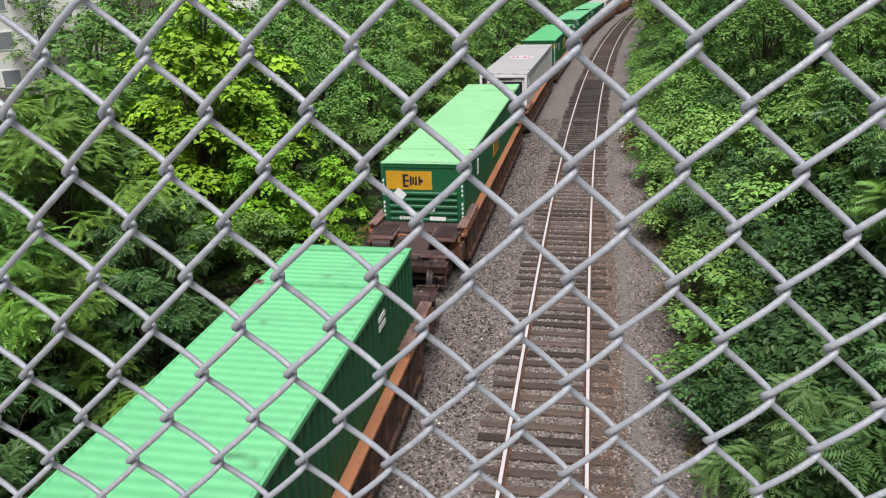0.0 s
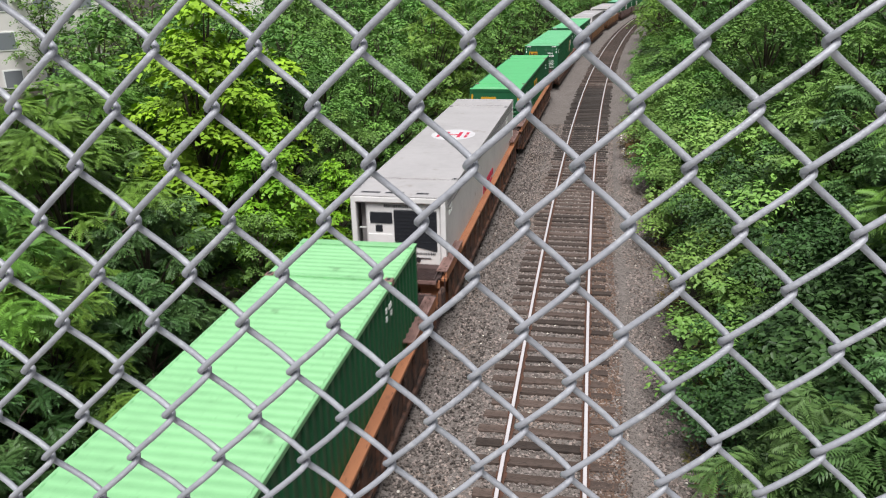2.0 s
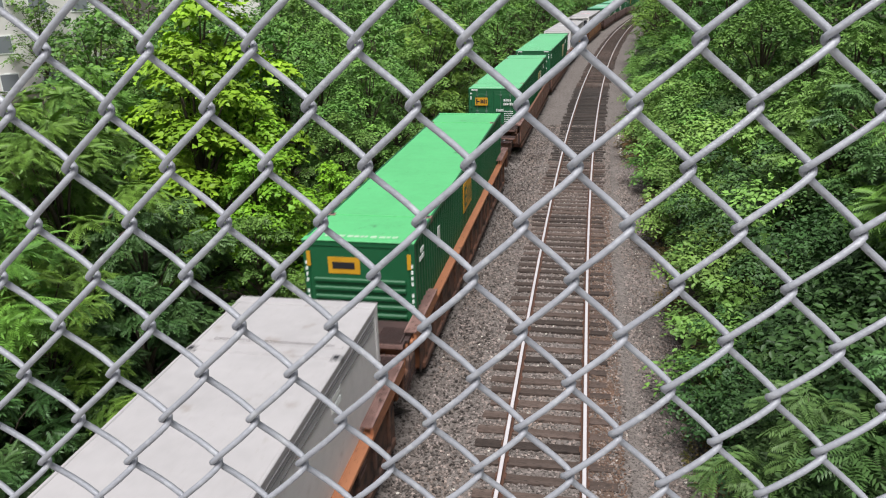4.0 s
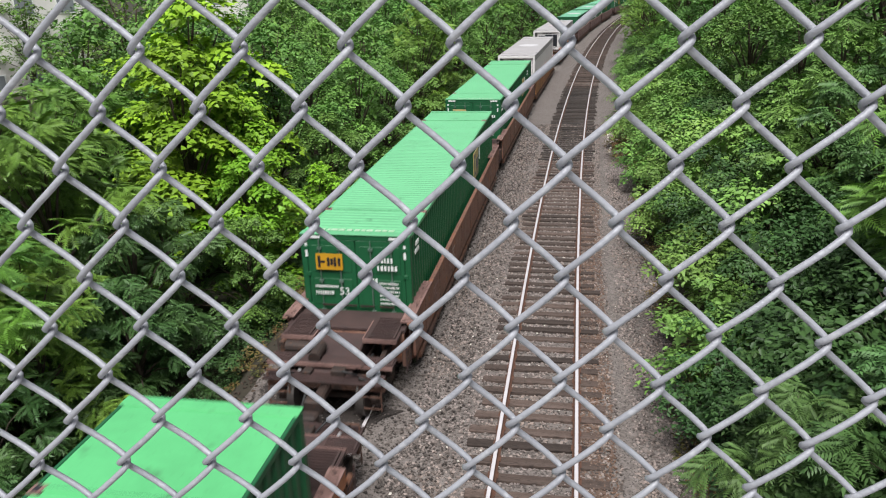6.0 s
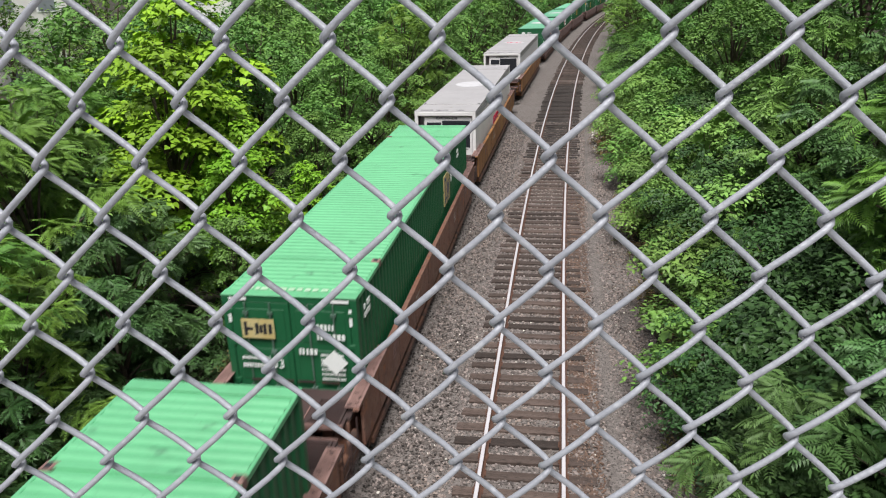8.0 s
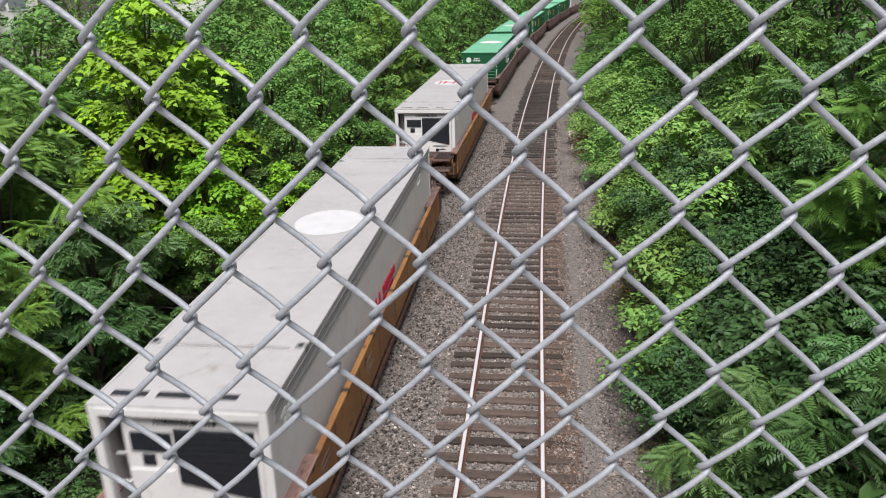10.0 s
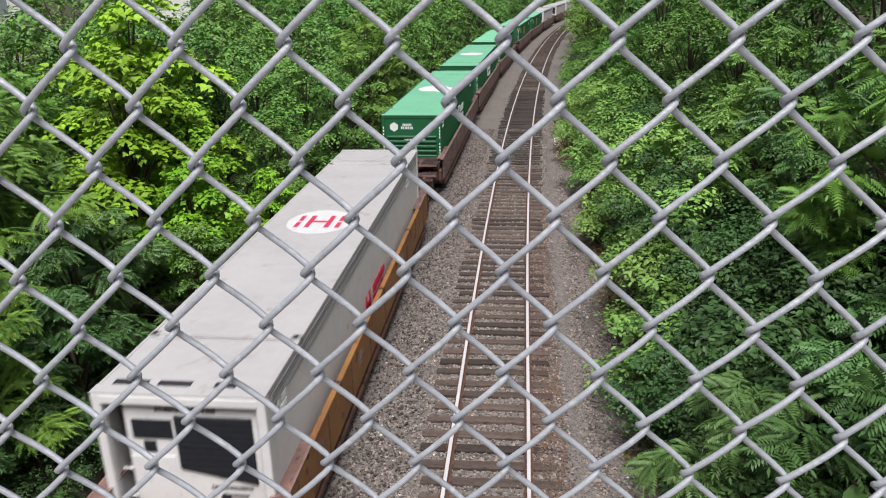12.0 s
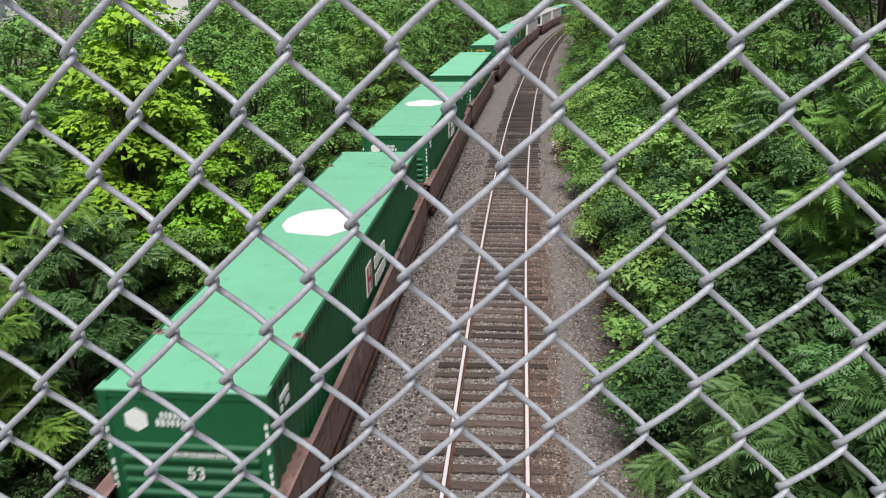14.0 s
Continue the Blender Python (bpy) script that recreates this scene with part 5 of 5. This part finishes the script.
def build_plants():
    plant_kind("catalpa", "catalpa_tree", "bright yellow-green broadleaf tree beside the train", "tree", 3, "broad", LEAF["catalpa"], 6.6, 1.8, 26, 34, 0.2, droop=0.45, bough_r=0.9, base=0.05, flat=0.4, leaves=7)
    plant_kind("locust", "locust_tree", "feathery green locust tree beside the railway", "tree", 3, "frond", LEAF["locust"], 7.0, 2.7, 30, 12, 0.46, droop=0.3, bough_r=0.95, base=0.1, flat=0.4, leaves=6)
    plant_kind("ailanthus", "ailanthus_tree", "green tree with large hanging compound leaves", "tree", 2, "coarse", LEAF["sumac"], 6.4, 2.2, 26, 14, 0.42, droop=0.5, bough_r=0.9, base=0.05, flat=0.45, leaves=6)
    plant_kind("bright_ailanthus", "ailanthus_tree", "bright green tree with hanging compound leaves above the slope", "tree", 1, "coarse", LEAF["vine"], 6.0, 1.9, 24, 13, 0.42, droop=0.5, bough_r=0.85, base=0.1, flat=0.45, leaves=6)
    plant_kind("maple", "maple_tree", "dense mid-green tree in the wood beside the railway", "tree", 3, "simple", LEAF["maple"], 7.2, 2.5, 25, 56, 0.19, droop=0.3, bough_r=1.0, base=0.05, flat=0.5, leaves=8)
    plant_kind("sumac", "sumac_bush", "dark green sumac bush with long fern-like leaves", "bush", 2, "fern", LEAF["sumac"], 3.2, 1.5, 16, 8, 0.36, thick=0.06, droop=0.3, base=0.08, bough_r=0.6, leaves=6, core=30)
    plant_kind("bramble", "bramble_bush", "tangled green bramble bush on the cutting slope", "bush", 3, "oval", LEAF["bramble"], 2.3, 1.5, 11, 40, 0.125, thick=0.03, droop=0.35, base=0.0, bough_r=0.76, flat=0.5, leaves=8, core=40)
    plant_kind("vine", "vine_covered_bush", "light green vine-covered bush at the foot of the slope", "bush", 3, "oval", LEAF["vine"], 2.3, 1.5, 10, 34, 0.17, thick=0.03, droop=0.35, base=0.0, bough_r=0.76, flat=0.5, leaves=8, core=40)
    plant_kind("far", "distant_tree", "green tree in the wood further along the railway", "tree", 3, "simple", LEAF["maple"], 8.0, 2.8, 20, 17, 0.32, droop=0.3, bough_r=1.15, flat=0.5, leaves=7, core=60)
    plant_kind("far_bright", "distant_bright_tree", "light green tree in the wood along the railway", "tree", 2, "simple", LEAF["locust"], 7.4, 2.7, 20, 17, 0.32, droop=0.3, bough_r=1.15, flat=0.5, leaves=7, core=60)
    plant_kind("weed", "weed_clump", "low weeds with some dry yellow leaves at the ballast edge", "weed", 2, "simple", LEAF["dry"], 0.5, 0.4, 9, 5, 0.08, thick=0, droop=0.1, base=0.0, bough_r=0.22, leaves=5, core=0)
    r = random.Random(42)
    # left wood, first rows beside the train
    for s, la, k, sc in ((4.5, -9.6, "locust", 0.7), (7.2, -10.6, "sumac", 1.1), (10.2, -10.2, "sumac", 1.1), (9.0, -12.2, "locust", 0.7), (12.6, -10.8, "locust", 0.66), (14.8, -9.8, "ailanthus", 0.6), (16.6, -10.8, "ailanthus", 0.78),
                         (12.5, -13.4, "locust", 1.0), (17.0, -13.2, "locust", 1.06), (14.8, -16.6, "locust", 0.9), (9.0, -15.5, "locust", 0.95), (20.2, -16.5, "locust", 0.85),
                         (19.6, -9.0, "maple", 0.5), (22.0, -9.9, "catalpa", 0.78), (23.4, -12.4, "catalpa", 1.35), (25.0, -11.6, "catalpa", 1.0), (28.0, -14.6, "catalpa", 1.6), (26.5, -8.9, "catalpa", 0.55), (18.6, -10.9, "ailanthus", 0.72),
                         (29.5, -9.6, "maple", 0.7), (31.0, -12.6, "maple", 0.95), (34.5, -9.8, "maple", 0.85), (38.5, -9.6, "maple", 0.92), (28.5, -15.6, "maple", 1.0),
                         (43, -9.8, "maple", 0.95), (48, -9.6, "locust", 0.95), (53, -9.8, "maple", 1.0), (58, -9.4, "maple", 1.0), (26.0, -18.0, "locust", 1.0), (33.0, -16.5, "maple", 1.0),
                         (10.5, -14.8, "locust", 0.9), (22.0, -19.5, "locust", 0.55), (27.0, -23.0, "locust", 0.55), (17.5, -19.5, "locust", 0.6), (18.5, -16.4, "locust", 0.9), (15.2, -14.6, "locust", 0.95), (12.0, -11.8, "locust", 0.8), (19.5, -15.0, "locust", 0.95)):
        plant(k, s, la, sc, r)
    for i in range(13):
        plant("bramble", 4.5 + 1.5 * i + r.uniform(-0.4, 0.4), -8.65 + r.uniform(-0.2, 0.2), 0.6, r)
    for i in range(12):
        plant(("bramble", "sumac", "bramble")[i % 3], 4 + 1.1 * i + r.uniform(-0.4, 0.4), -10.0 - 1.3 * (i % 2) + r.uniform(-0.4, 0.4), 0.8, r)
    for i in range(12):
        plant("bramble", 24 + 2.6 * i + r.uniform(-0.5, 0.5), -8.4 + r.uniform(-0.25, 0.15), 0.6, r)

    def open_view(s, la):
        return math.degrees(math.atan2(-la, s)) > 38.5

    for row, la in enumerate((-13.5, -17.5, -22, -27)):
        s = 36 if row == 0 else (22 if row == 1 else 14 + 6 * row)
        while s < 75:
            if not open_view(s, la):
                plant(r.choice(["maple", "maple", "far_bright", "far"]), s + r.uniform(-1.2, 1.2), la + r.uniform(-1.2, 1.2), r.uniform(0.72, 1.1), r)
            s += 4.6
    for la in (-33, -42):
        s = -la * 1.15
        while s < 100:
            if not open_view(s, la):
                plant(r.choice(["far", "far_bright"]), s + r.uniform(-1.5, 1.5), la + r.uniform(-1.5, 1.5), r.uniform(0.8, 1.12), r)
            s += 5.6
    s = 63
    while s < 215:
        for la in (-9.8, -14, -19, -25)[: 4 if s < 110 else 3]:
            plant(r.choice(["far", "far", "far_bright"]), s + r.uniform(-1.5, 1.5), la + r.uniform(-1, 1), r.uniform(0.72, 1.1), r)
        s += 5.6
    # right bank
    for s in [5 + 1.75 * i + 0.012 * i * i for i in range(32)]:
        for la in (4.0, 5.6, 7.6):
            plant(r.choice(["vine"] if la < 5 and s > 15 else ["vine", "vine", "bramble"] if s > 17 else ["bramble", "bramble", "bramble", "sumac"]), s + r.uniform(-0.7, 0.7), la + r.uniform(-0.45, 0.45), 0.85 if la < 5 else 1.05, r)
    for s, la, k, sc in ((9.5, 6.4, "ailanthus", 0.7), (12.0, 5.6, "bramble", 1.2), (13.0, 7.4, "locust", 0.78), (17.5, 7.4, "ailanthus", 0.8), (20, 6.9, "bright_ailanthus", 0.8), (24, 8.2, "bright_ailanthus", 0.85), (27, 7.8, "maple", 0.8), (33, 7.4, "maple", 0.85), (39, 7.0, "maple", 0.85), (46, 7.0, "maple", 0.9), (53, 7.0, "maple", 0.9), (60, 6.6, "maple", 0.95),
                         (8, 10.6, "ailanthus", 1.1), (13, 11, "maple", 1.0), (18, 11.2, "ailanthus", 1.1), (24, 11, "maple", 1.0), (30, 11, "maple", 1.0), (36, 11, "maple", 1.0), (42, 11, "maple", 1.0), (49, 11, "maple", 1.0), (56, 11, "maple", 1.0)):
        plant(k, s, la, sc, r)
    for i in range(14):
        plant("bramble", 8 + 0.62 * i, (4.7, 6.6)[i % 2] + r.uniform(-0.3, 0.3), 0.85, r)
    s = 66
    while s < 215:
        for la in (5.4, 9.5):
            plant(r.choice(["far", "far_bright", "far_bright"]), s + r.uniform(-1.5, 1.5), la + r.uniform(-0.8, 0.8), 0.85 if la < 6 else 1.0, r)
        s += 5.0
    for i in range(80):
        plant("weed", 6 + i * 0.7 + r.uniform(-0.5, 0.5), 3.15 + r.uniform(-0.3, 0.5), r.uniform(0.5, 1.3), r, dz=0.02)


    for i in range(14):
        plant("weed", 37 + 0.6 * i, 2.9 + r.uniform(-0.3, 0.4), 1.6, r, dz=0.02)
    for i in range(34):
        plant("weed", 6 + i * 1.1 + r.uniform(-0.4, 0.4), -7.35 + r.uniform(-0.7, 0.5), r.uniform(0.6, 1.3), r, dz=0.02)


build_plants()


# ---- loose stones of the ballast, nearest stretch ----
def stones(name, n, s0, s1, l0, l1, size, mat, seed, label, height=bed_height):
    r = np.random.RandomState(seed)
    oct_v = np.array([(1, 0, 0), (-1, 0, 0), (0, 1, 0), (0, -1, 0), (0, 0, 1), (0, 0, -1)], float)
    oct_f = np.array([(0, 2, 4), (2, 1, 4), (1, 3, 4), (3, 0, 4), (2, 0, 5), (1, 2, 5), (3, 1, 5), (0, 3, 5)])
    ss, la = s0 + (s1 - s0) * r.uniform(size=n) ** 1.25, r.uniform(l0, l1, n)
    at = np.array([on_line(a, b, height(a, b) + 0.01)[0] for a, b in zip(ss, la)])
    v = oct_v[None] * (size * r.uniform(0.55, 1.25, (n, 1, 1))) * r.uniform(0.6, 1.1, (n, 6, 1))
    a = r.uniform(0, 6.283, n)
    c, s = np.cos(a)[:, None], np.sin(a)[:, None]
    b = r.uniform(-0.8, 0.8, n)
    cb, sb = np.cos(b)[:, None], np.sin(b)[:, None]
    x, y, z = v[..., 0], v[..., 1], v[..., 2] * 0.75
    y, z = cb * y - sb * z, sb * y + cb * z
    v = np.stack([c * x - s * y, s * x + c * y, z], -1) + at[:, None]
    f = (oct_f[None] + 6 * np.arange(n)[:, None, None]).reshape(-1, 3)
    me = bpy.data.meshes.new(name)
    me.from_pydata(v.reshape(-1, 3).tolist(), [], f.tolist())
    me.materials.append(mat)
    tagged(new(name, me), label, "gravel", kind="stuff")


stones("ballast_stones", 44000, 7, 46, -2.7, 3.3, 0.042, M["stone"], 1, "grey crushed ballast stones around the tracks")
stones("rusty_stones", 4200, 8.5, 30, 0.82, 1.5, 0.036, M["rust_stain"], 3, "rust-brown stained ballast stones beside the rail", lambda a, b: bed_height(a, b) + 0.012)
# these darker stones carry the train's shade in their colour
stones("grimy_stones", 16000, 6, 46, -6.5, -1.6, 0.04, M["dim_stone"], 4, "ballast stones under and beside the train, toned down for its shade", lambda a, b: bed_height(a, b) + 0.03)
stones("litter_stones", 5000, 6, 46, -8.6, -6.5, 0.05, M["litter"], 5, "brown stones and litter on the soil beside the train", lambda a, b: lift(a, b) + 0.02)
stones("pale_stones", 420, 8, 46, -3.0, 3.2, 0.04, M["pale_stone"], 2, "scattered pale stones and litter on the ballast")


def stain(name, s0, n_s, la, mat, label, rise=0.03, full=False):
    """A patch of stained gravel, or of gravel painted dark as shade, ragged at its edges."""
    verts, faces = [], []
    ss = [s0 + 0.4 * i for i in range(n_s)]
    mid = (la[0] + la[-1]) / 2
    for i, s in enumerate(ss):
        for j, b in enumerate(la):
            w = 0.75 + 0.35 * noise.noise(Vector((s * 0.9, 9, j)))
            verts.append(on_line(s + 0.8 * noise.noise(Vector((j * 1.7, s, 2))) * (1 if i in (0, n_s - 1) else 0), mid + (b - mid) * w, bed_height(s, mid + (b - mid) * w) + rise)[0])
    n = len(la)
    for i in range(len(ss) - 1):
        for j in range(n - 1):
            if full and 0 < j < n - 2 or noise.noise(Vector((ss[i] * 0.8, j * 1.3, s0))) > (-0.35 if 0 < j < n - 2 else 0.0):
                faces.append((i * n + j, i * n + j + 1, (i + 1) * n + j + 1, (i + 1) * n + j))
    tagged(new(name, mesh_from(name, verts, faces, mat, True)), label, "stain", kind="structure")


stones("rubble", 70, 38, 44.5, 2.0, 3.0, 0.1, M["pale_stone"], 6, "pale broken rubble at the foot of the slope")

stain("oil_stain", 36, 66, [-1.15, -0.8, -0.4, 0, 0.4, 0.8, 1.15], M["stain"], "dark oily stain on the ballast between the rails", 0.01)
# dark sheet: oil plus the train's own shade, painted onto its ballast
stain("grimy_ballast", 2, 170, [-6.9, -6.3, -5.7, -5.1, -4.5, -3.9, -3.2, -2.6], M["stain"], "oily ballast under the train, darkened with the train's shade", full=True)
stain("rust_stain", 9, 44, [0.82, 0.95, 1.1, 1.25, 1.4], M["rust_stain"], "rust-brown stained gravel beside the rail", 0.006)


# ---- pale buildings behind the wood ----
def pale_building(x, y, w, d, h, turn, label):
    th = empty("building", label, "building")
    th.matrix_basis = pose(x, y, -0.6, 0, 0, turn)
    part("wall", boxes((-w / 2, w / 2, -d / 2, d / 2, -1.5, h)), M["stucco"], th)
    part("roof", boxes((-w / 2 - 0.3, w / 2 + 0.3, -d / 2 - 0.3, d / 2 + 0.3, h, h + 0.35), bevel=0.03), M["roof_felt"], th)
    n = int(w // 3)
    for j in range(max(1, int(h // 3))):
        for i in range(n):
            cx, z = -w / 2 + (i + 0.5) * w / n, 1.0 + 3.0 * j
            win = part("window", boxes((cx - 0.75, cx + 0.75, -d / 2 - 0.05, -d / 2 + 0.02, z - 0.05, z + 1.45), bevel=0.01), M["white_mark"], th)
            part("pane", boxes((cx - 0.65, cx + 0.65, -d / 2 - 0.06, -d / 2 - 0.045, z + 0.05, z + 1.35)), M["pane"], win)


pale_building(-53, 57, 22, 12, 12.0, 47, "pale flat-roofed building half hidden behind the trees")
pale_building(-34, 72, 5, 6, 9.5, 22, "pale low building behind the trees")


# ---- what moves: the train runs towards the bridge at a steady pace ----
def motions():
    for thing, mid, z in MOVERS:
        rows = []
        for i in range(29):
            t = 0.5 * i
            rows.append((t, line_pose(mid - SPEED * t, TRAIN_LAT, z)))
        walk(thing, rows)
    turn = math.degrees(SPEED / WHEEL_R) / FPS
    for ax in WHEELS:
        y = ax.location.y
        walk(ax, [(i / FPS, pose(0, y, WHEEL_R, (turn * i) % 360)) for i in range(14 * FPS + 1)])



motions()
